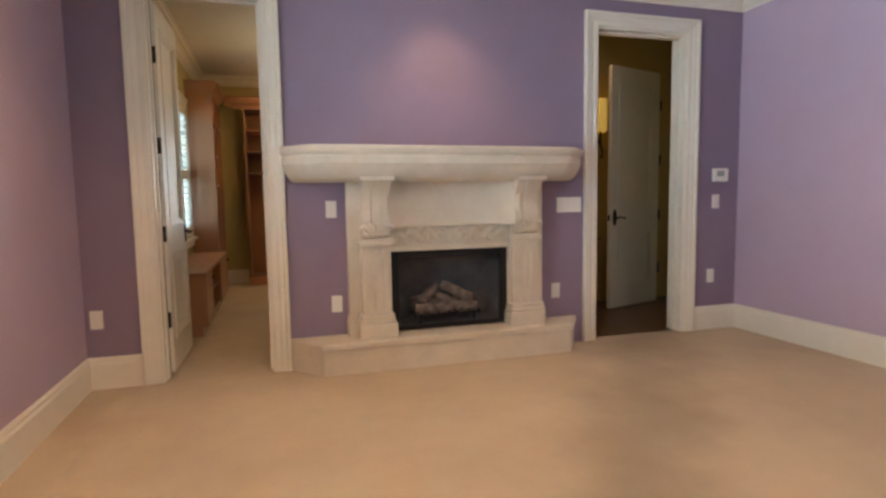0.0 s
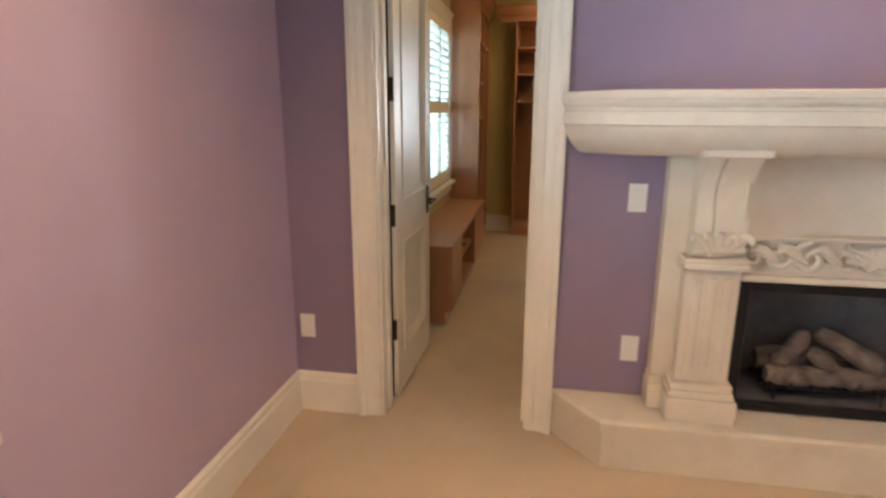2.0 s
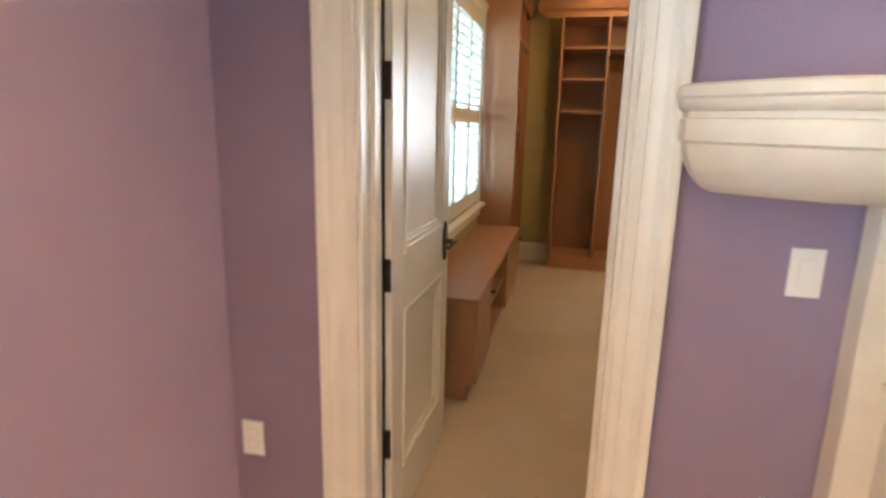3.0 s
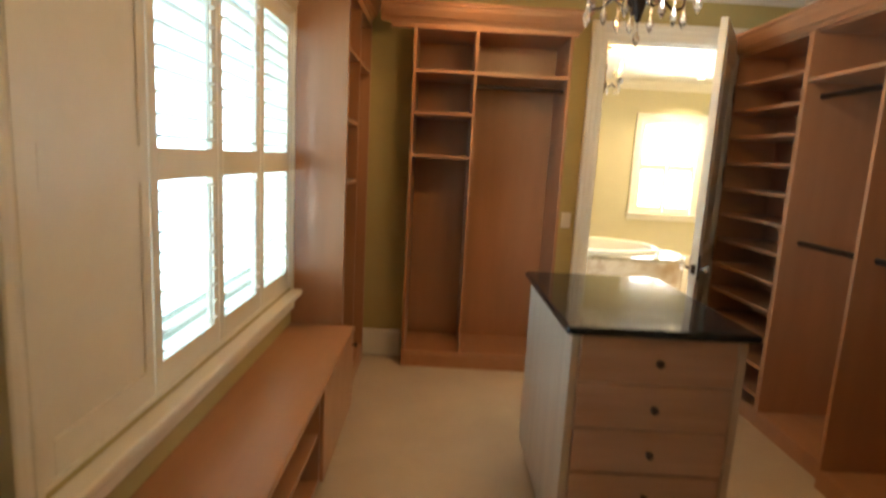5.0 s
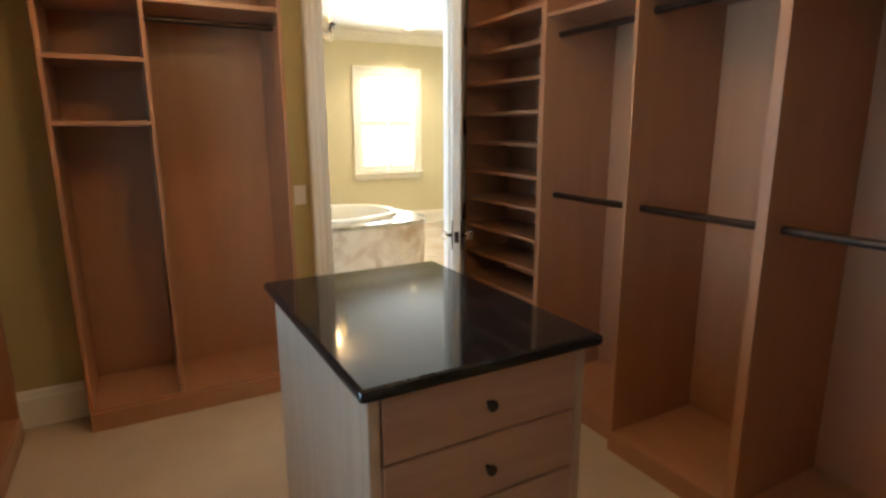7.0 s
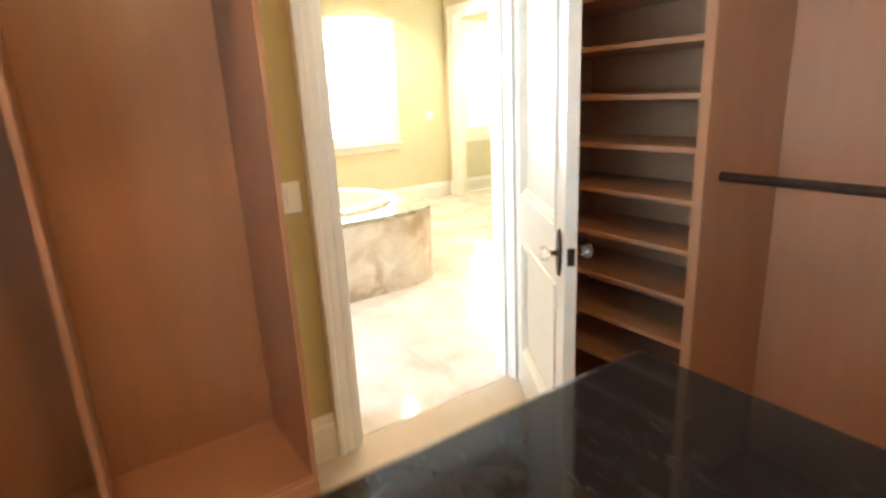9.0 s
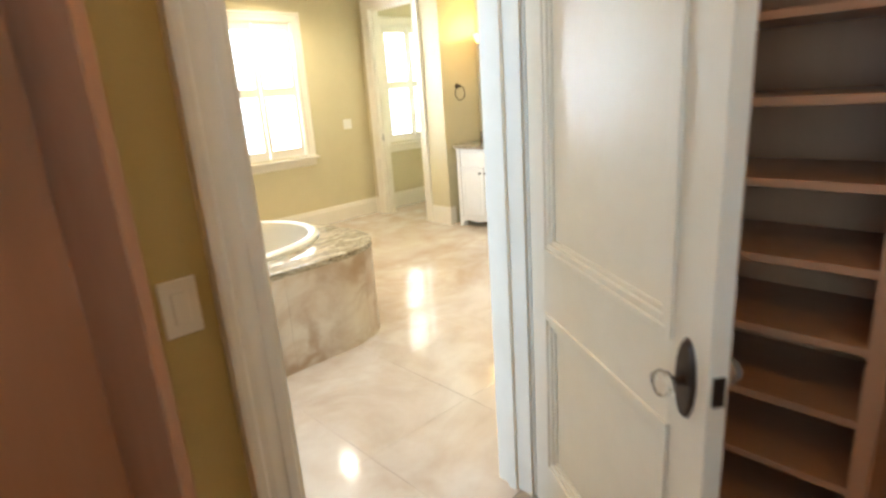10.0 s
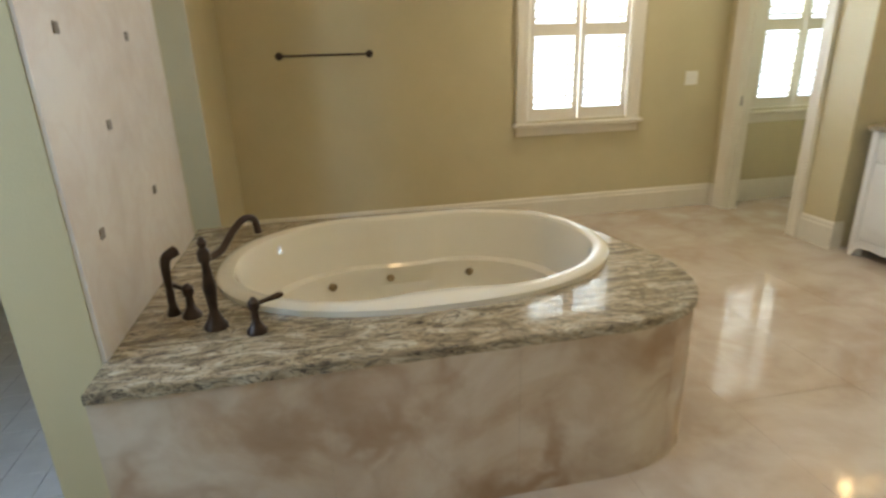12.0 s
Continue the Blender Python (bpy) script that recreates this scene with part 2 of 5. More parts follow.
M_GRANITE = stone_mat("striped_granite", [(0.10, 0.08, 0.06), (0.33, 0.265, 0.175), (0.54, 0.48, 0.37)], 6.5,
                      ((0.025, 0.022, 0.022), 0.04, 0.9), 0.03, stretch=(0.7, 2.1, 2.1), distort=2.0)
M_TRAV = stone_mat("travertine_panel", [(0.36, 0.245, 0.155), (0.56, 0.455, 0.35), (0.65, 0.58, 0.49)], 1.7,
                   ((0.40, 0.27, 0.17), 0.05, 0.18), 0.14, distort=0.5, cells=(3.2, (0.36, 0.235, 0.145), 0.20, 0.85))
M_TILE = stone_mat("polished_travertine_tile", [(0.43, 0.33, 0.24), (0.54, 0.45, 0.36), (0.61, 0.54, 0.455)], 1.7,
                   ((0.46, 0.355, 0.26), 0.07, 0.12), 0.09, distort=0.5, cells=(2.6, (0.44, 0.32, 0.22), 0.22, 0.40))
M_WALLTILE = stone_mat("honed_wall_stone", [(0.56, 0.49, 0.42), (0.63, 0.57, 0.50), (0.67, 0.62, 0.55)], 2.2,
                       ((0.56, 0.45, 0.36), 0.08, 0.25), 0.4, distort=1.0)

# ---- mesh helpers ----
ROOT = {}


def box(bm, x0, x1, y0, y1, z0, z1, bevel=0.0, m=None):
    vs = [bm.verts.new((x, y, z)) for z in (z0, z1) for y in (y0, y1) for x in (x0, x1)]
    fs = [bm.faces.new([vs[i] for i in q]) for q in ((0, 2, 3, 1), (4, 5, 7, 6), (0, 1, 5, 4), (2, 6, 7, 3), (0, 4, 6, 2), (1, 3, 7, 5))]
    if bevel:
        es = list({e for f in fs for e in f.edges})
        out = bmesh.ops.bevel(bm, geom=es, offset=bevel, segments=2, profile=0.5, affect='EDGES')
        vs = list({v for f in out["faces"] for v in f.verts} | {v for v in vs if v.is_valid})
    if m is not None:
        bmesh.ops.transform(bm, matrix=m, verts=[v for v in vs if v.is_valid])
    return bm


def B(*a, **k):
    return box(bmesh.new(), *a, **k)


def loft(bm, rings, close=True, cap=(True, True)):
    rows = [[bm.verts.new(p) for p in r] for r in rings]
    n = len(rows[0])
    for a, b in zip(rows, rows[1:]):
        for i in range(n if close else n - 1):
            j = (i + 1) % n
            bm.faces.new((a[i], a[j], b[j], b[i]))
    if cap[0]:
        bm.faces.new(rows[0][::-1])
    if cap[1]:
        bm.faces.new(rows[-1])
    return bm


def turned(bm, profile, m=None, n=20, cap=(True, True)):
    """A lathe shape: profile rows of (radius, height)."""
    rings = []
    for r, z in profile:
        ring = [Vector((r * math.cos(2 * math.pi * i / n), r * math.sin(2 * math.pi * i / n), z)) for i in range(n)]
        rings.append([m @ p for p in ring] if m is not None else ring)
    return loft(bm, rings, True, cap)


def tube(bm, pts, radius, n=10):
    """A round bar along points; radius a number or one for each point."""
    pts = [Vector(p) for p in pts]
    rr = radius if isinstance(radius, (list, tuple)) else [radius] * len(pts)
    rings, up = [], None
    for i, p in enumerate(pts):
        d = (pts[min(i + 1, len(pts) - 1)] - pts[max(i - 1, 0)]).normalized()
        if up is None:
            up = d.orthogonal().normalized()
        up = (up - d * up.dot(d)).normalized()
        side = d.cross(up)
        rings.append([p + rr[i] * (up * math.cos(2 * math.pi * k / n) + side * math.sin(2 * math.pi * k / n)) for k in range(n)])
    return loft(bm, rings)


def smooth_path(pts, steps=6):
    pts = [Vector(p) for p in pts]
    out = []
    for i in range(len(pts) - 1):
        p0, p1, p2, p3 = pts[max(i - 1, 0)], pts[i], pts[i + 1], pts[min(i + 2, len(pts) - 1)]
        for s in range(steps):
            t = s / steps
            out.append(0.5 * ((2 * p1) + (p2 - p0) * t + (2 * p0 - 5 * p1 + 4 * p2 - p3) * t * t + (3 * p1 - p0 - 3 * p2 + p3) * t ** 3))
    return out + [pts[-1]]


def sweep(bm, profile, path, close_path=False):
    """A moulding: profile rows (out, up) carried along a flat path of (x, y) at height 0; out is to the path's right."""
    path = [Vector((x, y)) for x, y in path]
    n = len(path)
    rings = []
    for i, p in enumerate(path):
        a = (p - path[i - 1]).normalized() if (i or close_path) else None
        b = (path[(i + 1) % n] - p).normalized() if (i < n - 1 or close_path) else None
        a, b = a or b, b or a
        na, nb = Vector((a.y, -a.x)), Vector((b.y, -b.x))
        k = (na + nb) / max(1e-6, 1 + na.dot(nb))
        rings.append([(p.x + k.x * o, p.y + k.y * o, z) for o, z in profile])
    if close_path:
        rings.append(rings[0])
        return loft(bm, rings, True, (False, False))
    return loft(bm, rings)


def finish(name, bm, material, smooth=False):
    bmesh.ops.recalc_face_normals(bm, faces=bm.faces)
    me = bpy.data.meshes.new(name)
    bm.to_mesh(me)
    bm.free()
    if smooth:
        for p in me.polygons:
            p.use_smooth = True
        me.set_sharp_from_angle(angle=radians(38))
    me.materials.append(material)
    return me


def thing(name, label, category, loc=(0, 0, 0), rz=0.0, group="", kind="", local=False):
    ob = new(name)
    ob.matrix_world = pose(*loc, 0, 0, rz)
    ob.empty_display_size = 0.05
    ROOT[ob] = Matrix.Identity(4) if local else pose(*loc, 0, 0, rz).inverted()
    return tagged(ob, label, category, group, kind)


def part(name, bm, material, parent, label="", smooth=False):
    top = parent
    while top.parent:
        top = top.parent
    bmesh.ops.transform(bm, matrix=ROOT.get(top, Matrix.Identity(4)), verts=bm.verts)
    ob = new(name, finish(name, bm, material, smooth))
    ob.parent = parent
    return tagged(ob, label)


def single(name, bm, material, label, category, smooth=False, group="", kind=""):
    return tagged(new(name, finish(name, bm, material, smooth)), label, category, group, kind)


def structure(name, bm, material, label, category="wall"):
    return tagged(new(name, finish(name, bm, material)), label, category, "", "structure")


def wall_y(bm, y0, y1, x0, x1, z1, holes):
    """A wall across x, with openings (xa, xb, za, zb)."""
    x = x0
    for xa, xb, za, zb in sorted(holes):
        if xa > x:
            box(bm, x, xa, y0, y1, 0, z1)
        if za > 0:
            box(bm, xa, xb, y0, y1, 0, za)
        box(bm, xa, xb, y0, y1, zb, z1)
        x = xb
    if x1 > x:
        box(bm, x, x1, y0, y1, 0, z1)
    return bm


def wall_x(bm, x0, x1, y0, y1, z1, holes):
    y = y0
    for ya, yb, za, zb in sorted(holes):
        if ya > y:
            box(bm, x0, x1, y, ya, 0, z1)
        if za > 0:
            box(bm, x0, x1, ya, yb, 0, za)
        box(bm, x0, x1, ya, yb, zb, z1)
        y = yb
    if y1 > y:
        box(bm, x0, x1, y, y1, 0, z1)
    return bm


# ---- plan ----
W = 5.00                      # fireplace wall, bedroom face
WB = 5.14                     # its closet face
BX0, BX1 = -1.22, 3.72        # bedroom side walls
BH, CH, TH = 2.80, 2.85, 2.87  # ceilings: bedroom, closet, bathroom
D1 = (-0.80, -0.115)          # bedroom to closet
D2 = (2.34, 3.17)             # bedroom to hall
CX0, CX1 = -1.03, 2.32        # closet side walls
CB, CBB = 9.42, 9.56          # closet back wall, bathroom face
D3 = (0.925, 1.835)             # closet to bathroom
DH = 2.44
TY = 14.13                    # bathroom window wall
SX = 0.54                     # stone panel wall beside the tub
WX = 4.74                     # wall with the water closet doorway
MX = 5.30                     # mirror wall
OUT = 0.20                    # outer wall thickness

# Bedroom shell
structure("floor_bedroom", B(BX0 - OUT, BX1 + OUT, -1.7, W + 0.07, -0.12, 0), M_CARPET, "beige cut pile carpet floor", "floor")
WIN_S = (0.3, 2.3, 0.80, 2.30)
WIN_B = (2.0, 3.38, 0.80, 2.30)
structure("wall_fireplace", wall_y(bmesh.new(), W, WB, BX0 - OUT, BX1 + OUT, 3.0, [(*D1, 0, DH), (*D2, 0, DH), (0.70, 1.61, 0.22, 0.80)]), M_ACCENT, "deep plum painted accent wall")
structure("wall_bedroom_west", wall_x(bmesh.new(), BX0 - OUT, BX0, -1.5, W, 3.0, [WIN_B]), M_LAV, "lavender painted wall with a window")
structure("wall_bedroom_east", wall_x(bmesh.new(), BX1, BX1 + OUT, -1.5, W, 3.0, []), M_LAV, "lavender painted wall")
structure("wall_bedroom_south", wall_y(bmesh.new(), -1.7, -1.5, BX0 - OUT, BX1 + OUT, 3.0, [WIN_S]), M_LAV, "lavender painted wall")
structure("ceiling_bedroom", B(BX0, BX1, -1.5, W, BH, 2.98), M_CEIL, "off-white painted ceiling", "ceiling")

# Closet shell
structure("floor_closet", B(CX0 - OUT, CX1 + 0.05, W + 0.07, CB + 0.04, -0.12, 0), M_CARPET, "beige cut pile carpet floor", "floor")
WIN_C = (6.34, 8.34, 0.76, 2.24)
structure("wall_closet_west", wall_x(bmesh.new(), CX0 - OUT, CX0, WB, CB, 3.0, [WIN_C]), M_KHAKI, "khaki painted wall with a wide window")
structure("wall_closet_east", wall_x(bmesh.new(), CX1, CX1 + 0.05, WB, CB, 3.0, []), M_KHAKI, "khaki painted wall")
structure("wall_closet_north", wall_y(bmesh.new(), CB, CBB, CX0 - OUT, 5.6, 3.0, [(-0.437, 0.692, 0, 2.42), (*D3, 0, DH)]), M_KHAKI, "khaki painted wall with a doorway")
structure("wall_closet_south", wall_y(bmesh.new(), WB, WB + 0.012, CX0, CX1, 3.0, [(D1[0] - 0.005, D1[1] + 0.005, 0, DH + 0.005), (0.70, 1.61, 0.2, 0.82)]), M_KHAKI, "khaki painted wall")
structure("ceiling_closet", B(CX0, CX1, WB, CB, CH, 2.98), M_CEIL, "off-white painted ceiling", "ceiling")

# Bathroom shell
structure("floor_bathroom", B(-1.3, 6.8, CB + 0.04, TY + OUT, -0.12, -0.012), M_GROUT, "polished travertine tile floor", "floor")
WIN_T = (2.90, 3.82, 0.86, 2.30)
WIN_W = (5.06, 5.95, 0.86, 2.30)
structure("wall_bath_north", wall_y(bmesh.new(), TY, TY + OUT, -1.3, 6.8, 3.0, [WIN_T, WIN_W]), M_BATHWALL, "sand painted wall with windows")
structure("wall_bath_south", wall_y(bmesh.new(), CBB, CBB + 0.012, -1.1, MX, 3.0, [(-0.437, 0.692, 0, 2.42), (D3[0] - 0.005, D3[1] + 0.005, 0, DH + 0.005)]), M_BATHWALL, "sand painted wall")
structure("wall_niche", B(-0.5, 0.75, 9.67, 9.74, 0, 3.0), M_KHAKI, "khaki painted niche wall")
structure("wall_shower_west", wall_x(bmesh.new(), -1.3, -1.1, CBB, TY, 3.0, [(10.0, 11.0, 1.1, 2.3)]), M_SHOWER, "pale stone shower wall with a window")
structure("wall_tub_panel", wall_x(bmesh.new(), 0.34, SX, 11.17, 12.46, 3.0, []), M_BATHWALL, "sand painted wing wall")
structure("wall_shower_corner", wall_x(bmesh.new(), 0.34, SX, 13.15, TY, 3.0, []), M_BATHWALL, "sand painted wing wall")
structure("wall_bath_doorway", wall_x(bmesh.new(), WX, WX + 0.13, 12.76, TY, 3.0, [(13.15, 13.92, 0, DH)]), M_BATHWALL, "sand painted wall with a doorway")
structure("wall_vanity_return", wall_y(bmesh.new(), 12.76, 12.89, WX + 0.13, MX + 0.13, 3.0, []), M_BATHWALL, "sand painted return wall")
structure("wall_vanity", wall_x(bmesh.new(), MX, MX + 0.13, CBB, 12.76, 3.0, []), M_BATHWALL, "sand painted wall behind the vanity")
structure("wall_water_closet_east", wall_x(bmesh.new(), 6.6, 6.8, 12.89, TY, 3.0, []), M_BATHWALL, "sand painted wall")
structure("wall_water_closet_south", wall_y(bmesh.new(), 12.75, 12.89, MX + 0.13, 6.8, 3.0, []), M_BATHWALL, "sand painted wall")
structure("ceiling_bathroom", B(-1.1, 6.6, CBB, TY, TH, 2.98), M_CEIL, "off-white painted ceiling", "ceiling")
structure("roof_slab", B(-1.8, 7.0, -1.8, TY + 0.3, 3.0, 3.15), M_CEIL, "plain roof slab", "roof")

# Hall behind the second bedroom door
structure("floor_hall", B(CX1 + 0.05, 4.4, W + 0.07, 6.6, -0.12, -0.002), M_DARKWOODFLOOR, "dark stained wood hall floor", "floor")
hb = bmesh.new()
box(hb, CX1 + 0.05, 4.4, 6.45, 6.6, 0, 3.0)
box(hb, 4.25, 4.4, WB, 6.45, 0, 3.0)
structure("wall_hall", hb, M_HALL, "yellow painted hall wall")
structure("ceiling_hall", B(CX1 + 0.05, 4.25, WB, 6.45, CH, 2.98), M_CEIL, "off-white painted ceiling", "ceiling")
structure("ground", B(-60, 60, -60, 75, -3.4, -3.2), M_LAWN, "green lawn far below the windows", "ground")

# ---- trim ----
BASE = [(0, 0), (0.018, 0), (0.018, 0.155), (0.012, 0.168), (0.012, 0.185), (0.004, 0.20), (0, 0.20)]


def baseboard(name, path, label="cream painted baseboard"):
    bm = sweep(bmesh.new(), BASE, path)
    return tagged(new(name, finish(name, bm, M_TRIM)), label, "baseboard", "", "structure")


def crown(name, path, top, size=0.13, material=None):
    s = size
    prof = [(0, top - s), (0.012, top - s), (0.02, top - s * 0.85), (0.035, top - s * 0.78), (0.05, top - s * 0.5), (0.075, top - s * 0.3),
            (0.10, top - s * 0.22), (0.105, top - s * 0.1), (0.125, top - s * 0.06), (0.125, top - 0.002), (0, top - 0.002)]
    return tagged(new(name, finish(name, sweep(bmesh.new(), prof, path), material or M_TRIM)), "cream crown moulding", "trim", "", "structure")


CW = 0.11
BENCH_START = 6.21
baseboard("baseboard", [(BX0, -1.5), (BX0, W), (D1[0] - CW, W)])
baseboard("baseboard", [(D2[1] + CW, W), (BX1, W), (BX1, -1.5)])
baseboard("baseboard", [(CX0, WB + 0.012), (CX0, BENCH_START)])
baseboard("baseboard", [(CX0, 9.20), (CX0, CB), (-0.46, CB)])
baseboard("baseboard", [(0.70, CB), (D3[0] - 0.10, CB)])
baseboard("baseboard", [(D3[1] + 0.10, CB), (1.95, CB)])
baseboard("baseboard", [(SX, 13.15), (SX, TY), (WX, TY), (WX, 14.03)])
baseboard("baseboard", [(WX, 13.04), (WX, 12.76), (4.82, 12.76)])
baseboard("baseboard", [(WX + 0.13, 14.03), (WX + 0.13, TY), (6.6, TY), (6.6, 12.89)])
crown("crown_moulding", [(BX0, -1.5), (BX0, W), (BX1, W), (BX1, -1.5)], BH, 0.15)
crown("crown_moulding", [(CX0, WB), (CX0, CB), (CX1, CB), (CX1, WB)], CH, 0.13)
crown("crown_moulding", [(SX, 13.15), (SX, TY), (WX, TY), (WX, 12.76), (MX, 12.76), (MX, CBB + 0.012)], TH, 0.12)


def casing_bm(w, h, cw=CW, foot=0.0):
    """Moulded, mitred casing round an opening w by h in the plane y=0, standing out towards -y; the opening runs from x=0 to w."""
    k = cw / 0.11
    prof = [(0, 0), (0, 0.012), (0.004, 0.016), (0.028, 0.016), (0.032, 0.0135), (0.040, 0.0145), (0.060, 0.021), (0.078, 0.022), (0.081, 0.026), (0.088, 0.033), (0.102, 0.034), (0.110, 0.031), (0.110, 0)]
    rings = []
    for side, top in ((-1, False), (-1, True), (1, True), (1, False)):
        rings.append([((-d * k if side < 0 else w + d * k), -p, (h + d * k) if top else foot) for d, p in prof])
    return loft(bmesh.new(), rings)


def doorway(name, m, w, depth, label, head=DH):
    """Jambs, head, stop and casings of a doorway; m puts its left foot, its face towards -y."""
    root = new(name)
    root.matrix_world = m
    tagged(root, label, "door frame", "", "structure")
    ROOT[root] = Matrix.Identity(4)
    part("casing", casing_bm(w, head), M_TRIM, root)
    back = casing_bm(w, head)
    bmesh.ops.transform(back, matrix=Matrix.Translation((w, depth, 0)) @ pose(0, 0, 0, 0, 0, 180), verts=back.verts)
    part("casing", back, M_TRIM, root)
    part("jamb", B(0, 0.012, -0.004, depth + 0.004, 0, head), M_TRIM, root)
    part("jamb", B(w - 0.012, w, -0.004, depth + 0.004, 0, head), M_TRIM, root)
    part("head_jamb", B(0.012, w - 0.012, -0.004, depth + 0.004, head - 0.012, head), M_TRIM, root)
    st = bmesh.new()
    box(st, 0.012, 0.026, depth - 0.09, depth - 0.055, 0, head - 0.012)
    box(st, w - 0.026, w - 0.012, depth - 0.09, depth - 0.055, 0, head - 0.012)
    box(st, 0.026, w - 0.026, depth - 0.09, depth - 0.055, head - 0.026, head - 0.012)
    part("door_stop", st, M_TRIM, root)
    return root


doorway("door_frame_1", pose(D1[0], W, 0), D1[1] - D1[0], WB + 0.012 - W, "cream moulded door frame to the closet")
doorway("door_frame_2", pose(D2[0], W, 0), D2[1] - D2[0], WB + 0.02 - W, "cream moulded door frame to the hall")
f3 = doorway("door_frame_3", pose(D3[0], CB, 0), D3[1] - D3[0], CBB + 0.012 - CB, "cream moulded door frame to the bathroom")
part("strike_plate", B(0.0115, 0.015, 0.045, 0.075, 0.90, 0.97), M_BRONZE, f3, "dark bronze strike plate")
f4 = doorway("door_frame_4", pose(WX, 13.92, 0, 0, 0, -90), 0.77, 0.13, "cream moulded door frame to the water closet")
part("strike_plate", B(0.0115, 0.015, 0.03, 0.06, 0.92, 1.0), M_BRONZE, f4, "dark bronze strike plate")


def panel_door(name, m, w, h, label, hand=1, hinges=4, knob="lever", t=0.042, shadow_gap=False):
    """A two-panel door; hinge line at the local origin, leaf along +x, thickness along +y."""
    root = new(name)
    root.matrix_world = m
    tagged(root, label, "door", "", "structure")
    ROOT[root] = Matrix.Identity(4)
    bm = bmesh.new()
    st, mid0, mid1, bot, top = 0.11, 0.80, 0.99, 0.22, h - 0.13
    box(bm, 0, st, 0, t, 0.012, h, 0.002)
    box(bm, w - st, w, 0, t, 0.012, h, 0.002)
    for a, b in ((0.012, bot), (mid0, mid1), (top, h)):
        box(bm, st, w - st, 0, t, a, b)
    leaf = part("leaf", bm, M_TRIM, root)
    for a, b in ((bot, mid0), (mid1, top)):
        p = bmesh.new()
        box(p, st - 0.002, w - st + 0.002, t * 0.36, t * 0.64, a - 0.002, b + 0.002)
        part("panel", p, M_TRIM, root)
        for y0, y1, sgn in ((0, t * 0.36, 1), (t, t * 0.64, -1)):
            for d0, d1, o in ((0.0, 0.020, -0.007), (0.020, 0.038, -0.001), (0.038, 0.052, 0.007)):
                q = bmesh.new()
                ya, yb = sorted((y0 + sgn * o, y1))
                box(q, st + d0, st + d1, ya, yb, a + d0, b - d0, 0.002)
                box(q, w - st - d1, w - st - d0, ya, yb, a + d0, b - d0, 0.002)
                box(q, st + d1, w - st - d1, ya, yb, a + d0, a + d1, 0.002)
                box(q, st + d1, w - st - d1, ya, yb, b - d1, b - d0, 0.002)
                part("panel_moulding", q, M_TRIM, leaf)
    for i in range(hinges):
        z = 0.37 + (h - 0.70) * i / (hinges - 1)
        q = bmesh.new()
        yh = 0 if hand > 0 else t
        turned(q, [(0.003, -0.062), (0.008, -0.056), (0.008, 0.056), (0.003, 0.062)], pose(-0.006, yh - 0.006 * hand, z), 10)
        box(q, -0.004, 0.0, 0.003, t - 0.003, z - 0.052, z + 0.052)
        box(q, -0.006, 0.0, t - 0.002, t + 0.020, z - 0.052, z + 0.052)
        part("hinge", q, M_BRONZE, root, "dark bronze butt hinge")
    # Thin black strip drawn in for the shadow between leaf and jamb.
    if shadow_gap:
        part("shadow_strip", B(-0.004, -0.0008, t * 0.55, t + 0.006, 0.012, h), M_IRON, root, "black strip in place of the shadow gap at the hinge edge")
    zk, xk = 0.93, w - 0.062
    plate = bmesh.new()
    for s, y in ((-1, 0.0), (1, t)):
        ring = [(xk + 0.03 * math.cos(a) , y, zk + 0.085 * math.sin(a)) for a in [2 * math.pi * k / 24 for k in range(24)]]
        ring2 = [(xk + 0.024 * math.cos(a), y + s * 0.008, zk + 0.078 * math.sin(a)) for a in [2 * math.pi * k / 24 for k in range(24)]]
        loft(plate, [ring, ring2])
    part("escutcheon", plate, M_BRONZE, root, "oval dark bronze plate", True)
    part("latch", B(w - 0.001, w + 0.003, t * 0.2, t * 0.8, zk - 0.03, zk + 0.03), M_BRONZE, root, "bronze latch plate")
    for s, y in ((-1, 0.0), (1, t)):
        q = bmesh.new()
        turn = pose(xk, y + s * 0.008, zk, -90 * s, 0, 0)
        if knob == "lever":
            turned(q, [(0.014, 0), (0.010, 0.012), (0.010, 0.045)], turn, 14)
            tube(q, smooth_path([(xk, y + s * 0.045, zk), (xk - 0.04, y + s * 0.048, zk + 0.006), (xk - 0.09, y + s * 0.046, zk - 0.008), (xk - 0.115, y + s * 0.044, zk - 0.002)]), 0.008)
            part("door_handle", q, M_BRONZE, root, "dark bronze lever handle", True)
        else:
            turned(q, [(0.012, 0), (0.009, 0.01), (0.009, 0.022)], turn, 14)
            part("knob_shank", q, M_BRONZE, root, "dark bronze shank", True)
            q = bmesh.new()
            turned(q, [(0.010, 0.022), (0.022, 0.030), (0.027, 0.042), (0.024, 0.054), (0.012, 0.060)], turn, 12)
            part("door_knob", q, M_CRYSTAL, root, "cut glass door knob")
    return root


panel_door("door_1", pose(D1[0] + 0.04, WB + 0.03, 0, 0, 0, 88.5), 0.70, DH - 0.016, "cream two-panel door standing open into the closet", hand=-1, shadow_gap=True)
panel_door("door_2", pose(D3[1] - 0.014, CB - 0.03, 0, 0, 0, 180 + 58.5), 0.865, DH - 0.016, "cream two-panel door standing open with glass knobs", hand=-1, knob="glass")
panel_door("door_3", pose(3.86, 6.27, 0, 0, 0, 198), 0.78, DH - 0.016, "cream two-panel hall door standing ajar", hand=1)


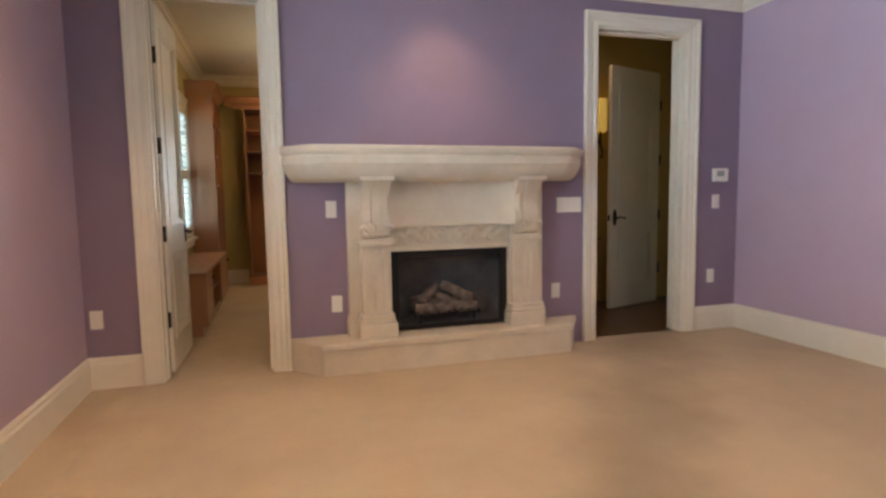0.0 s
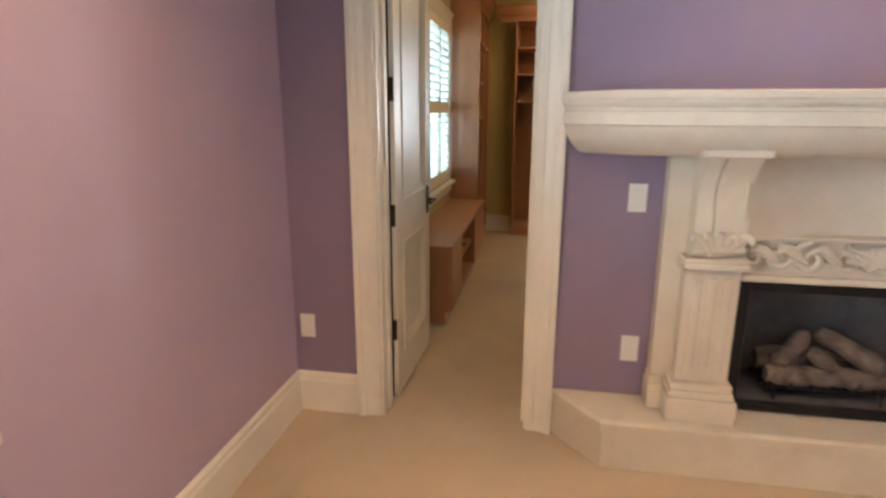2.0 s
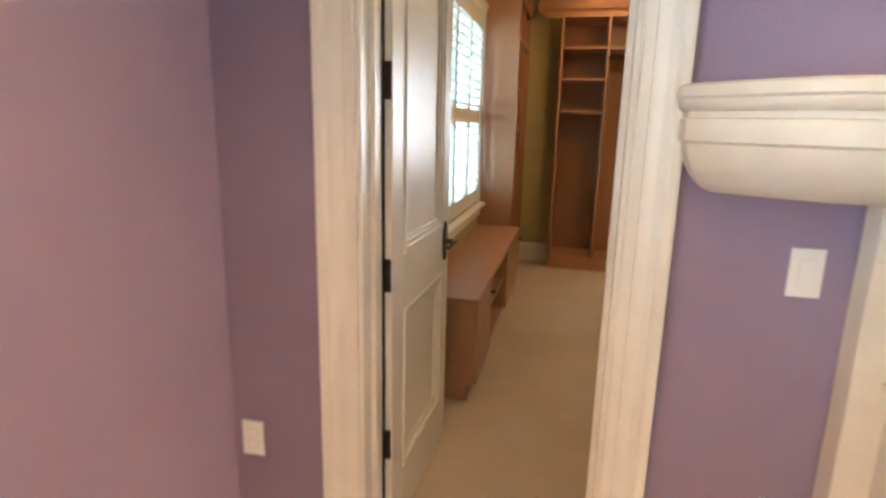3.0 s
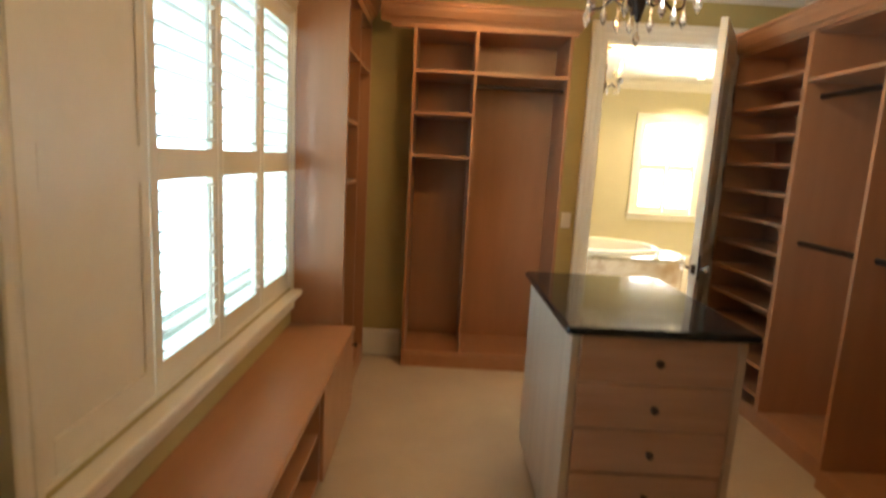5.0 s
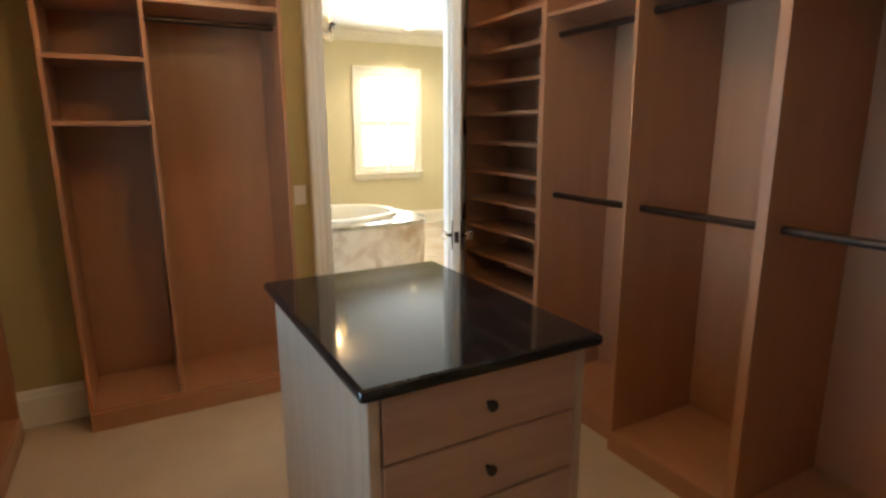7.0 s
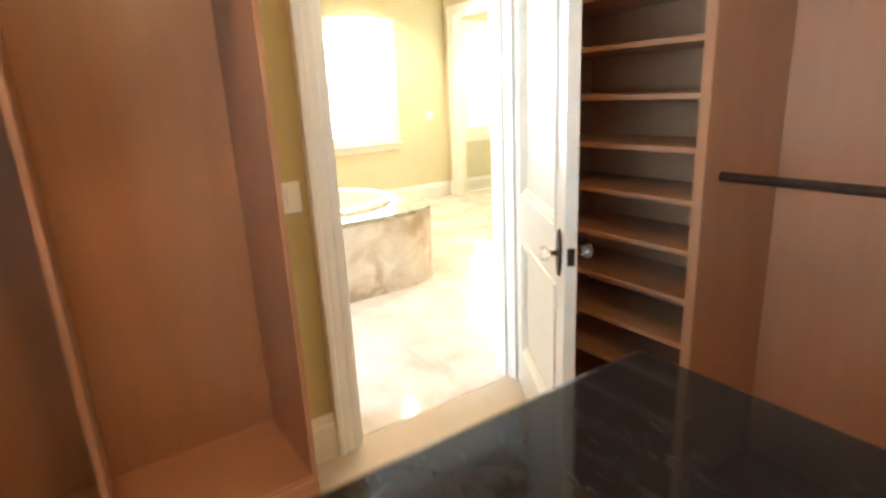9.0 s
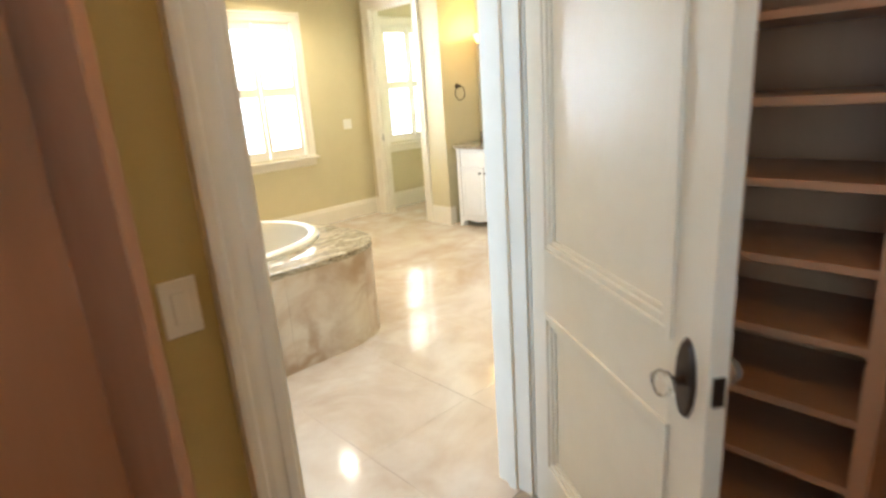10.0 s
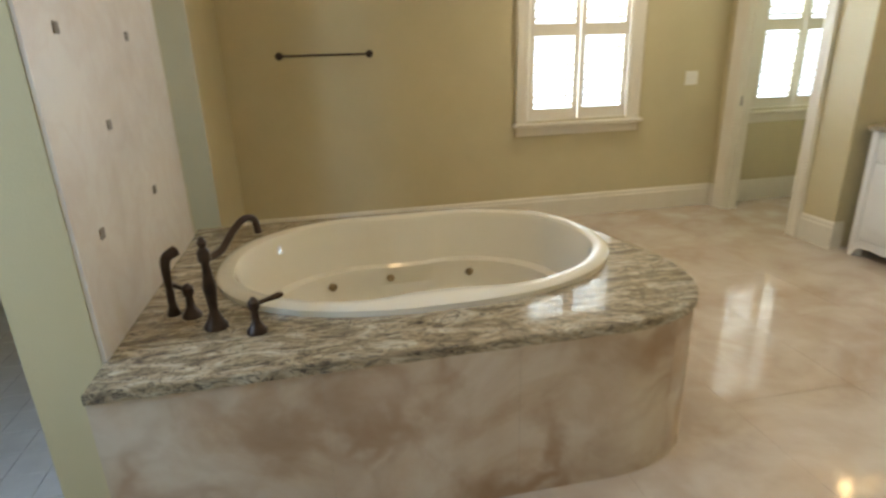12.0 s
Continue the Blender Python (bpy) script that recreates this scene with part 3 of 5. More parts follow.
def shutter_window(name, m, w, z0, z1, bays, label, rail=0.5, rows=2, louvre=0.064, tilt=22, depth=OUT, shut=()):
    """Window with casing, stool, apron and plantation shutters. Local x runs along the wall, the room is towards -y, wall face at y=0."""
    root = new(name)
    root.matrix_world = m
    tagged(root, label, "window", "", "structure")
    ROOT[root] = Matrix.Identity(4)
    part("casing", casing_bm(w, z1, 0.10, z0 - 0.02), M_TRIM, root)
    ln = bmesh.new()
    box(ln, -0.001, 0.012, 0, depth, z0, z1)
    box(ln, w - 0.012, w + 0.001, 0, depth, z0, z1)
    box(ln, 0.012, w - 0.012, 0, depth, z1 - 0.012, z1 + 0.001)
    box(ln, 0.012, w - 0.012, 0, depth, z0 - 0.001, z0 + 0.012)
    part("frame_lining", ln, M_TRIM, root)
    part("window_sill", B(-0.125, w + 0.125, -0.065, 0.0, z0 - 0.045, z0 - 0.012, 0.008), M_TRIM, root, "cream moulded window stool")
    part("apron", B(-0.10, w + 0.10, -0.022, 0.0, z0 - 0.12, z0 - 0.046, 0.004), M_TRIM, root)
    glass = part("pane", B(0.012, w - 0.012, depth - 0.05, depth - 0.045, z0 + 0.012, z1 - 0.012), M_GLASS, root)
    glass.visible_shadow = False
    sash = bmesh.new()
    zm = z0 + (z1 - z0) * rail
    box(sash, 0.012, w - 0.012, depth - 0.07, depth - 0.052, zm - 0.02, zm + 0.02)
    part("meeting_rail", sash, M_TRIM, root)
    bw = (w - 0.03) / bays
    sw = 0.045
    slat = None
    for i in range(bays):
        xa, xb = 0.015 + i * bw + 0.004, 0.015 + (i + 1) * bw - 0.004
        pn = bmesh.new()
        y0, y1 = 0.006, 0.034
        box(pn, xa, xa + sw, y0, y1, z0 + 0.014, z1 - 0.014, 0.002)
        box(pn, xb - sw, xb, y0, y1, z0 + 0.014, z1 - 0.014, 0.002)
        spans = [(z0 + 0.10, zm - 0.05), (zm + 0.05, z1 - 0.09)]
        box(pn, xa + sw, xb - sw, y0, y1, z0 + 0.014, z0 + 0.10)
        box(pn, xa + sw, xb - sw, y0, y1, zm - 0.05, zm + 0.05)
        box(pn, xa + sw, xb - sw, y0, y1, z1 - 0.09, z1 - 0.014)
        sh = part("shutter_panel", pn, M_TRIM, root, "cream plantation shutter panel")
        for za, zb in spans:
            if i in shut:
                part("blank_panel", B(xa + sw - 0.004, xb - sw + 0.004, 0.012, 0.028, za - 0.004, zb + 0.004), M_TRIM, sh)
                continue
            n = int((zb - za) / (louvre * 0.93))
            for k in range(n):
                zc = za + (k + 0.5) * (zb - za) / n
                if slat is None:
                    sb = bmesh.new()
                    hw = (bw - 0.008 - 2 * sw) / 2 - 0.001
                    ring = lambda x: [(x, -louvre / 2, 0), (x, -louvre * 0.2, 0.005), (x, louvre * 0.2, 0.005), (x, louvre / 2, 0), (x, louvre * 0.2, -0.005), (x, -louvre * 0.2, -0.005)]
                    loft(sb, [ring(-hw), ring(hw)])
                    slat = finish("slat", sb, M_TRIM)
                so = new("slat", slat)
                so.parent = sh
                so.matrix_local = pose((xa + xb) / 2, 0.02, zc, -tilt, 0, 0)
            tr = part("tilt_rod", B((xa + xb) / 2 + bw * 0.22 - 0.005, (xa + xb) / 2 + bw * 0.22 + 0.005, -0.020, -0.011, za + 0.03, zb - 0.03), M_TRIM, sh)
    return root


shutter_window("window_1", pose(BX0, WIN_B[0], 0, 0, 0, 90), WIN_B[1] - WIN_B[0], WIN_B[2], WIN_B[3], 2, "cream framed bedroom window with open plantation shutters", rail=0.34)
shutter_window("window_2", pose(CX0, WIN_C[0], 0, 0, 0, 90), WIN_C[1] - WIN_C[0], WIN_C[2], WIN_C[3], 4, "wide closet window with plantation shutters and a blank cream panel", rail=0.475, tilt=9, shut=(0,))
# Window out of view, added to let light in from the south.
shutter_window("unseen_window_5", pose(WIN_S[1], -1.5, 0, 0, 0, 180), WIN_S[1] - WIN_S[0], WIN_S[2], WIN_S[3], 3, "cream framed bedroom window with open plantation shutters", rail=0.34)
shutter_window("window_3", pose(WIN_T[0], TY, 0), WIN_T[1] - WIN_T[0], WIN_T[2], WIN_T[3], 2, "white bathroom window with open plantation shutters", rail=0.5)
shutter_window("window_4", pose(WIN_W[0], TY, 0), WIN_W[1] - WIN_W[0], WIN_W[2], WIN_W[3], 2, "white water closet window with plantation shutters", rail=0.5)

# ---- wall plates ----


def plate(name, m, label, kind="switch", gangs=1, w=None, h=0.115):
    root = thing(name, label, "switch" if kind == "switch" else "outlet", local=True)
    root.matrix_world = m
    w = w or 0.072 + 0.046 * (gangs - 1)
    part("cover_plate", B(-w / 2, w / 2, -0.006, 0, -h / 2, h / 2, 0.002), M_PLATE, root)
    for g in range(gangs):
        x = (g - (gangs - 1) / 2) * 0.046
        if kind == "switch":
            part("rocker", B(x - 0.016, x + 0.016, -0.010, -0.005, -0.033, 0.033, 0.002), M_PLATE, root)
        else:
            for z in (-0.02, 0.02):
                part("receptacle", B(x - 0.017, x + 0.017, -0.0085, -0.005, z - 0.014, z + 0.014, 0.004), M_PLATE, root)
    return root


plate("light_switch", pose(0.292, W, 1.087), "white rocker switch on the plum wall")
plate("wall_outlet", pose(0.312, W, 0.435), "white outlet on the plum wall", "outlet")
plate("light_switch", pose(2.105, W, 1.087), "wide white four-gang switch beside the mantel", gangs=4)
plate("wall_outlet", pose(1.99, W, 0.425), "white outlet beside the hearth", "outlet")
plate("wall_outlet", pose(-1.155, W, 0.435), "white outlet near the room corner", "outlet")
plate("light_switch", pose(3.490, W, 1.09), "white rocker switch under the thermostat")
plate("wall_outlet", pose(3.455, W, 0.46), "white outlet near the baseboard", "outlet")
th = thing("thermostat", "white wall thermostat with a grey display", "thermostat", local=True)
th.matrix_world = pose(3.520, W, 1.31)
part("housing", B(-0.075, 0.075, -0.028, 0, -0.055, 0.055, 0.008), M_PLATE, th)
part("display", B(-0.045, 0.03, -0.0295, -0.027, -0.012, 0.035), mat("grey_display", (0.32, 0.36, 0.33), 0.3), th, "grey display")
plate("light_switch", pose(0.748, CB, 1.12), "white rocker switch on the khaki wall")
plate("light_switch", pose(4.42, TY, 1.16), "white double switch near the water closet door", gangs=2)

# ---- fireplace ----


def inset_ring(pts, z):
    return [(x, y, z) for x, y in pts]


def mantel_outline(x0, x1, yb, depth, side):
    """Plan of the shelf: straight front, chamfered ends."""
    left = [(x0, yb), (x0, yb - depth * 0.34), (x0 + side * 0.5, yb - depth * 0.77), (x0 + side * 0.8, yb - depth * 0.965), (x0 + side, yb - depth)]
    return left + [(x0 + x1 - x, y) for x, y in left[::-1]]


fp = thing("fireplace", "carved cream limestone fireplace surround with mantel shelf", "fireplace", (0.965, W, 0))
hb = bmesh.new()
HP = [(-0.09, W), (0.11, W - 0.235), (1.91, W - 0.235), (2.07, W)]
HQ = [(-0.105, W), (0.10, W - 0.252), (1.922, W - 0.252), (2.087, W)]
loft(hb, [inset_ring(HP, 0.0), inset_ring(HP, 0.165)])
part("hearth_base", hb, M_LIMESTONE, fp)
hb = bmesh.new()
loft(hb, [inset_ring(HP, 0.165), inset_ring(HQ, 0.172), inset_ring(HQ, 0.208), inset_ring(HP, 0.216)])
part("hearth_slab", hb, M_LIMESTONE, fp, "smooth cream hearth slab")
ms = bmesh.new()
rings = []
for z, e in ((1.297, 0.125), (1.302, 0.108), (1.315, 0.082), (1.334, 0.057), (1.356, 0.036), (1.378, 0.020), (1.395, 0.012), (1.402, 0.010), (1.408, 0.0), (1.452, 0.0), (1.456, 0.008), (1.468, 0.008), (1.472, -0.004), (1.486, -0.014), (1.492, -0.014), (1.498, -0.020), (1.518, -0.020), (1.524, -0.012)):
    rings.append(inset_ring(mantel_outline(-0.105 + e * 0.6, 2.06 - e * 0.6, W, 0.31 - e, 0.24), z - 0.028))
loft(ms, rings)
part("mantel_shelf", ms, M_LIMESTONE, fp, "cream limestone mantel shelf with moulded edge", True)
# back panel behind the columns, open round the firebox
for xa, xb, za, zb in ((0.305, 0.60, 0.216, 1.27), (1.47, 1.755, 0.216, 1.27), (0.60, 1.47, 0.79, 0.955)):
    part("back_panel", B(xa, xb, W - 0.075, W, za, zb, 0.003), M_LIMESTONE, fp)
cv = bmesh.new()
n = 12
front, back = [], []
for k in range(n + 1):
    s = k / n
    y = W - 0.012 - 0.16 * (1 - math.sin(math.pi / 2 * min(1.0, 1.15 * (1 - abs(2 * s - 1)))))
    front.append((0.56 + 0.97 * s, y))
for (xa, ya), (xb, yb) in zip(front, front[1:]):
    vs = [cv.verts.new(p) for p in ((xa, ya, 0.955), (xb, yb, 0.955), (xb, yb, 1.30), (xa, ya, 1.30))]
    cv.faces.new(vs)
bmesh.ops.remove_doubles(cv, verts=cv.verts, dist=0.0005)
bmesh.ops.solidify(cv, geom=cv.faces[:], thickness=0.008)
part("overmantel_recess", cv, M_LIMESTONE, fp, "plain concave limestone panel", True)
part("recess_ledge", B(0.60, 1.47, W - 0.10, W - 0.01, 0.955, 0.968, 0.004), M_LIMESTONE, fp)
for side, xc in ((1, 0.485), (-1, 1.585)):
    pl = bmesh.new()
    box(pl, xc - 0.135, xc + 0.13, W - 0.20, W - 0.03, 0.216, 0.315, 0.006)
    box(pl, xc - 0.125, xc + 0.12, W - 0.19, W - 0.03, 0.315, 0.345, 0.012)
    box(pl, xc - 0.118, xc + 0.114, W - 0.178, W - 0.03, 0.345, 0.375, 0.008)
    part("plinth", pl, M_LIMESTONE, fp)
    sh = bmesh.new()
    box(sh, xc - 0.10, xc + 0.10, W - 0.145, W - 0.03, 0.375, 0.84, 0.004)
    shaft = part("pilaster", sh, M_LIMESTONE, fp, "fluted pilaster")
    for k in range(3):
        xx = xc - 0.055 + 0.055 * k
        part("fillet", B(xx - 0.016, xx + 0.016, W - 0.157, W - 0.144, 0.40, 0.81, 0.006), M_LIMESTONE, shaft)
    cp = bmesh.new()
    box(cp, xc - 0.12, xc + 0.12, W - 0.175, W - 0.03, 0.84, 0.87, 0.008)
    box(cp, xc - 0.112, xc + 0.112, W - 0.165, W - 0.03, 0.87, 0.885, 0.004)
    part("necking", cp, M_LIMESTONE, fp)
    prof = []
    for k in range(25):
        s = k / 24
        out = 0.115 + 0.13 * s ** 1.6 + 0.045 * math.sin(s * math.pi * 2.0) * (1 - s * 0.4) + 0.03 * math.exp(-((s - 0.06) / 0.07) ** 2)
        prof.append((out, 0.885 + 0.385 * s))
    for half in ((-0.092, -0.032), (-0.028, 0.028), (0.032, 0.092)):
        o = 0.012 if half[0] == -0.028 else 0
        ra = [(xc + half[0], W - 0.03, 0.885)] + [(xc + half[0], W - p - o, z) for p, z in prof] + [(xc + half[0], W - 0.03, 1.27)]
        rb = [(xc + half[1], y, z) for _, y, z in ra]
        part("corbel_band", loft(bmesh.new(), [ra, rb]), M_LIMESTONE, fp, "scrolled limestone corbel band", True)
    lf = bmesh.new()
    for k in range(5):
        ang = -40 + 20 * k
        path = smooth_path([(xc + 0.012 * (k - 2), W - 0.145, 0.90), (xc + 0.026 * (k - 2), W - 0.165, 0.945), (xc + 0.046 * (k - 2), W - 0.18, 0.985 - 0.006 * abs(k - 2)), (xc + 0.055 * (k - 2), W - 0.195, 0.975 - 0.012 * abs(k - 2))], 4)
        tube(lf, path, [0.006 + 0.011 * math.sin(math.pi * (0.15 + 0.8 * i / (len(path) - 1))) for i in range(len(path))], 8)
    part("acanthus_leaf", lf, M_LIMESTONE, fp, "carved acanthus leaf", True)
    cap = bmesh.new()
    box(cap, xc - 0.112, xc + 0.112, W - 0.27, W - 0.02, 1.27, 1.297, 0.006)
    part("capital", cap, M_LIMESTONE, fp)
for xa, xb in ((0.292, 0.352), (1.714, 1.768)):
    ft = bmesh.new()
    box(ft, xa, xb, W - 0.11, W - 0.004, 0.216, 0.33, 0.006)
    box(ft, xa + 0.006, xb - 0.004, W - 0.098, W - 0.004, 0.33, 0.36, 0.008)
    part("strip_foot", ft, M_LIMESTONE, fp)
fr = bmesh.new()
box(fr, 0.60, 1.47, W - 0.115, W - 0.05, 0.79, 0.815, 0.006)
part("frieze_band", fr, M_LIMESTONE, fp)


def scroll(cx, cz, r, turn, hand):
    pts = []
    for k in range(22):
        a = turn + hand * k * 0.42
        rr = r * (1 - k / 25)
        pts.append((cx + rr * math.cos(a), W - 0.088 - 0.006 * k / 22, cz + rr * math.sin(a)))
    return pts


for sx in (-1, 1):
    for cx, r, hd in ((0.08, 0.055, 1), (0.20, 0.062, -1), (0.31, 0.05, 1), (0.40, 0.04, -1)):
        p = scroll(1.035 + sx * cx, 0.885, r, math.pi / 2 if sx > 0 else math.pi / 2, hd * sx)
        carving = bmesh.new()
        tube(carving, p, [0.014 * (1 - 0.5 * i / len(p)) for i in range(len(p))], 8)
        part("carved_scroll", carving, M_LIMESTONE, fp, "", True)
    for cx, tz in ((0.135, 0.93), (0.255, 0.925), (0.355, 0.92)):
        p = smooth_path([(1.035 + sx * (cx - 0.05), W - 0.085, 0.86), (1.035 + sx * cx, W - 0.10, 0.90), (1.035 + sx * (cx + 0.035), W - 0.105, tz), (1.035 + sx * (cx + 0.06), W - 0.09, tz - 0.02)], 4)
        carving = bmesh.new()
        tube(carving, p, [0.006 + 0.013 * math.sin(math.pi * i / (len(p) - 1)) for i in range(len(p))], 8)
        part("carved_leaf", carving, M_LIMESTONE, fp, "", True)
for k in range(9):
    a = math.pi * (0.05 + 0.9 * k / 8)
    p = smooth_path([(1.035, W - 0.085, 0.845), (1.035 + 0.035 * math.cos(a), W - 0.11, 0.87 + 0.03 * math.sin(a)), (1.035 + 0.065 * math.cos(a), W - 0.10, 0.875 + 0.062 * math.sin(a))], 4)
    carving = bmesh.new()
    tube(carving, p, [0.005 + 0.008 * i / (len(p) - 1) for i in range(len(p))], 8)
    part("shell_rib", carving, M_LIMESTONE, fp, "", True)

fb = thing("firebox", "black gas firebox with ceramic logs", "firebox", (1.035, W, 0.22))
X0, X1, Z0, Z1 = 0.60, 1.47, 0.222, 0.788
for liner in ((X0 + 0.02, X1 - 0.02, WB + 0.16, WB + 0.18, Z0, Z1), (X0, X0 + 0.02, W - 0.02, WB + 0.18, Z0, Z1), (X1 - 0.02, X1, W - 0.02, WB + 0.18, Z0, Z1),
              (X0 + 0.02, X1 - 0.02, W - 0.02, WB + 0.18, Z1 - 0.02, Z1), (X0 + 0.02, X1 - 0.02, W - 0.02, WB + 0.18, Z0, Z0 + 0.02)):
    part("liner_panel", B(*liner), M_SOOT, fb, "sooty grey refractory liner")
tr = bmesh.new()
box(tr, X0 - 0.004, X0 + 0.055, W - 0.065, W - 0.03, Z0, Z1 + 0.003, 0.003)
box(tr, X1 - 0.055, X1 + 0.004, W - 0.065, W - 0.03, Z0, Z1 + 0.003, 0.003)
box(tr, X0 + 0.055, X1 - 0.055, W - 0.065, W - 0.03, Z1 - 0.05, Z1 + 0.003, 0.003)
box(tr, X0 + 0.055, X1 - 0.055, W - 0.065, W - 0.03, Z0, Z0 + 0.035, 0.003)
part("black_trim", tr, M_FBLACK, fb, "black steel trim frame")
gr = bmesh.new()
for k in range(7):
    x = 0.80 + 0.078 * k
    tube(gr, smooth_path([(x, W - 0.01, 0.33), (x, W + 0.02, 0.30), (x, W + 0.20, 0.30)], 4), 0.007, 6)
for y in (W + 0.02, W + 0.18):
    tube(gr, [(0.78, y, 0.30), (1.29, y, 0.30)], 0.007, 6)
for x in (0.83, 1.24):
    for y in (W + 0.02, W + 0.18):
        tube(gr, [(x, y, 0.242), (x, y, 0.30)], 0.007, 6)
part("grate", gr, M_IRON, fb, "black iron log grate")


def log(a, b, r, seed):
    rnd = random.Random(seed)
    bm = bmesh.new()
    a, b = Vector(a), Vector(b)
    pts = [a.lerp(b, k / 8) + Vector((rnd.uniform(-1, 1), rnd.uniform(-1, 1), rnd.uniform(-1, 1))) * r * 0.14 for k in range(9)]
    tube(bm, pts, [r * rnd.uniform(0.88, 1.1) * (0.8 if k in (0, 8) else 1) for k in range(9)], 12)
    return bm


for i, (a, b, r) in enumerate((((0.78, W + 0.15, 0.37), (1.30, W + 0.16, 0.38), 0.055), ((0.80, W + 0.04, 0.345), (1.27, W + 0.05, 0.35), 0.045),
                              ((0.83, W + 0.02, 0.40), (0.98, W + 0.17, 0.49), 0.036), ((1.22, W + 0.02, 0.41), (1.03, W + 0.17, 0.50), 0.038),
                              ((1.12, W + 0.0, 0.34), (0.97, W + 0.08, 0.44), 0.03))):
    part("log", log(a, b, r, i), M_LOG, fb, "charred ceramic log", True)

for o in (fp, fb):
    o.location.x += 0.085

# ---- hall glimpse ----
hs = thing("wall_sconce", "iron hall sconce with a tall amber shade", "wall lamp", (3.24, 6.45, 1.85))
q = bmesh.new()
turned(q, [(0.035, 0), (0.03, 0.012), (0.012, 0.02), (0.010, 0.09)], pose(3.24, 6.45, 1.72, 90, 0, 0), 14)
tube(q, smooth_path([(3.24, 6.37, 1.72), (3.24, 6.34, 1.66), (3.24, 6.32, 1.60), (3.24, 6.34, 1.55)]), 0.010, 8)
tube(q, [(3.24, 6.36, 1.70), (3.24, 6.36, 1.84)], 0.012, 8)
part("bracket", q, M_IRON, hs, "black iron bracket", True)
q = bmesh.new()
turned(q, [(0.05, 1.82), (0.07, 1.84), (0.07, 2.16), (0.066, 2.16), (0.066, 1.845), (0.02, 1.83)], pose(3.24, 6.36, 0), 18, (False, False))
part("shade", q, M_SHADE_DIM, hs, "tall amber glass shade", True)
hc = thing("hall_cabinet", "low dark brown wooden hall cabinet", "cabinet", (2.85, 6.3, 0))
part("carcass", B(2.55, 3.12, 6.18, 6.445, 0.06, 0.70, 0.004), M_WOOD, hc)
part("top", B(2.53, 3.14, 6.16, 6.447, 0.70, 0.73, 0.006), M_WOODH, hc)
part("plinth", B(2.58, 3.09, 6.21, 6.44, 0.0, 0.06), M_WOOD, hc)
for xa in (2.565, 2.84):
    part("door", B(xa, xa + 0.265, 6.165, 6.18, 0.09, 0.68, 0.004), M_WOOD, hc)

# ---- closet built-ins ----
PT = 0.019


def rod(parent, x, ya, yb, z, axis="y"):
    bm = bmesh.new()
    a, b = ((x, ya, z), (x, yb, z)) if axis == "y" else ((ya, x, z), (yb, x, z))
    tube(bm, [a, b], 0.016, 12)
    return part("hanging_rod", bm, M_BRONZE, parent, "dark bronze hanging rod", True)


CR = [(0, 0), (0.010, 0), (0.016, 0.02), (0.03, 0.03), (0.05, 0.075), (0.055, 0.10), (0.065, 0.104), (0.065, 0.125), (0, 0.125)]


def wood_crown(parent, path, z, label="stained maple crown"):
    return part("cornice", sweep(bmesh.new(), [(o, z + u) for o, u in CR], path), M_WOODH, parent, label)


# back wall shelf unit
UX0, UXM, UX1, UF, UB = -0.435, -0.005, 0.645, 9.19, 9.67
un = thing("closet_shelf_unit", "tall stained maple closet unit with shelves on the back wall", "closet unit", (0.14, 9.40, 0))
for x in (UX0, UXM - PT / 2, UX1 - PT):
    part("side_panel" if x != UXM - PT / 2 else "divider", B(x, x + PT, UF, UB - 0.012, 0.10, 2.40), M_WOOD, un)
part("back_panel", B(UX0 + PT, UX1 - PT, UB - 0.011, UB - 0.003, 0.10, 2.40), M_WOOD, un)
part("plinth", B(UX0, UX1, UF - 0.006, UB - 0.02, 0.0, 0.10, 0.002), M_WOODH, un)
part("bottom_shelf", B(UX0 + PT, UX1 - PT, UF + 0.003, UB - 0.012, 0.10, 0.10 + PT), M_WOODH, un)
part("top_rail", B(UX0 - 0.16, UX1 + 0.03, UF - 0.004, UF + 0.016, 2.385, 2.47), M_WOODH, un)
part("top_shelf", B(UX0 + PT, UX1 - PT, UF + 0.017, UB - 0.012, 2.385, 2.40), M_WOODH, un)
for z in (2.115, 1.835, 1.54):
    part("shelf", B(UX0 + PT, UXM - PT / 2, UF + 0.004, UB - 0.012, z - 0.012, z + 0.010, 0.002), M_WOODH, un)
part("shelf", B(UXM + PT / 2, UX1 - PT, UF + 0.004, UB - 0.012, 2.10, 2.124, 0.002), M_WOODH, un)
rod(un, UF + 0.12, UXM + PT / 2, UX1 - PT, 2.04, "x")
wood_crown(un, [(-0.66, UF), (UX1 + 0.04, UF), (UX1 + 0.04, CB)], 2.42)

# west hanging unit beyond the window
TF, T0, T1 = -0.735, 8.36, 9.30
wu = thing("closet_hanging_unit", "tall stained maple hanging unit beside the window bench", "closet unit", (-0.88, 8.83, 0))
part("side_panel", B(CX0, TF, T0, T0 + 0.03, 0.0, 2.44), M_WOOD, wu, "smooth maple side panel")
for y in (8.78, T1 - PT):
    part("divider", B(CX0 + 0.012, TF, y, y + PT, 0.10, 2.40), M_WOOD, wu)
part("back_panel", B(CX0 + 0.003, CX0 + 0.011, T0 + 0.03, T1 - PT, 0.10, 2.40), M_WOOD, wu)
part("plinth", B(CX0 + 0.02, TF + 0.004, T0 + 0.03, T1, 0.0, 0.10), M_WOODH, wu)
part("bottom_shelf", B(CX0 + 0.012, TF - 0.003, T0 + 0.03, T1 - PT, 0.10, 0.119), M_WOODH, wu)
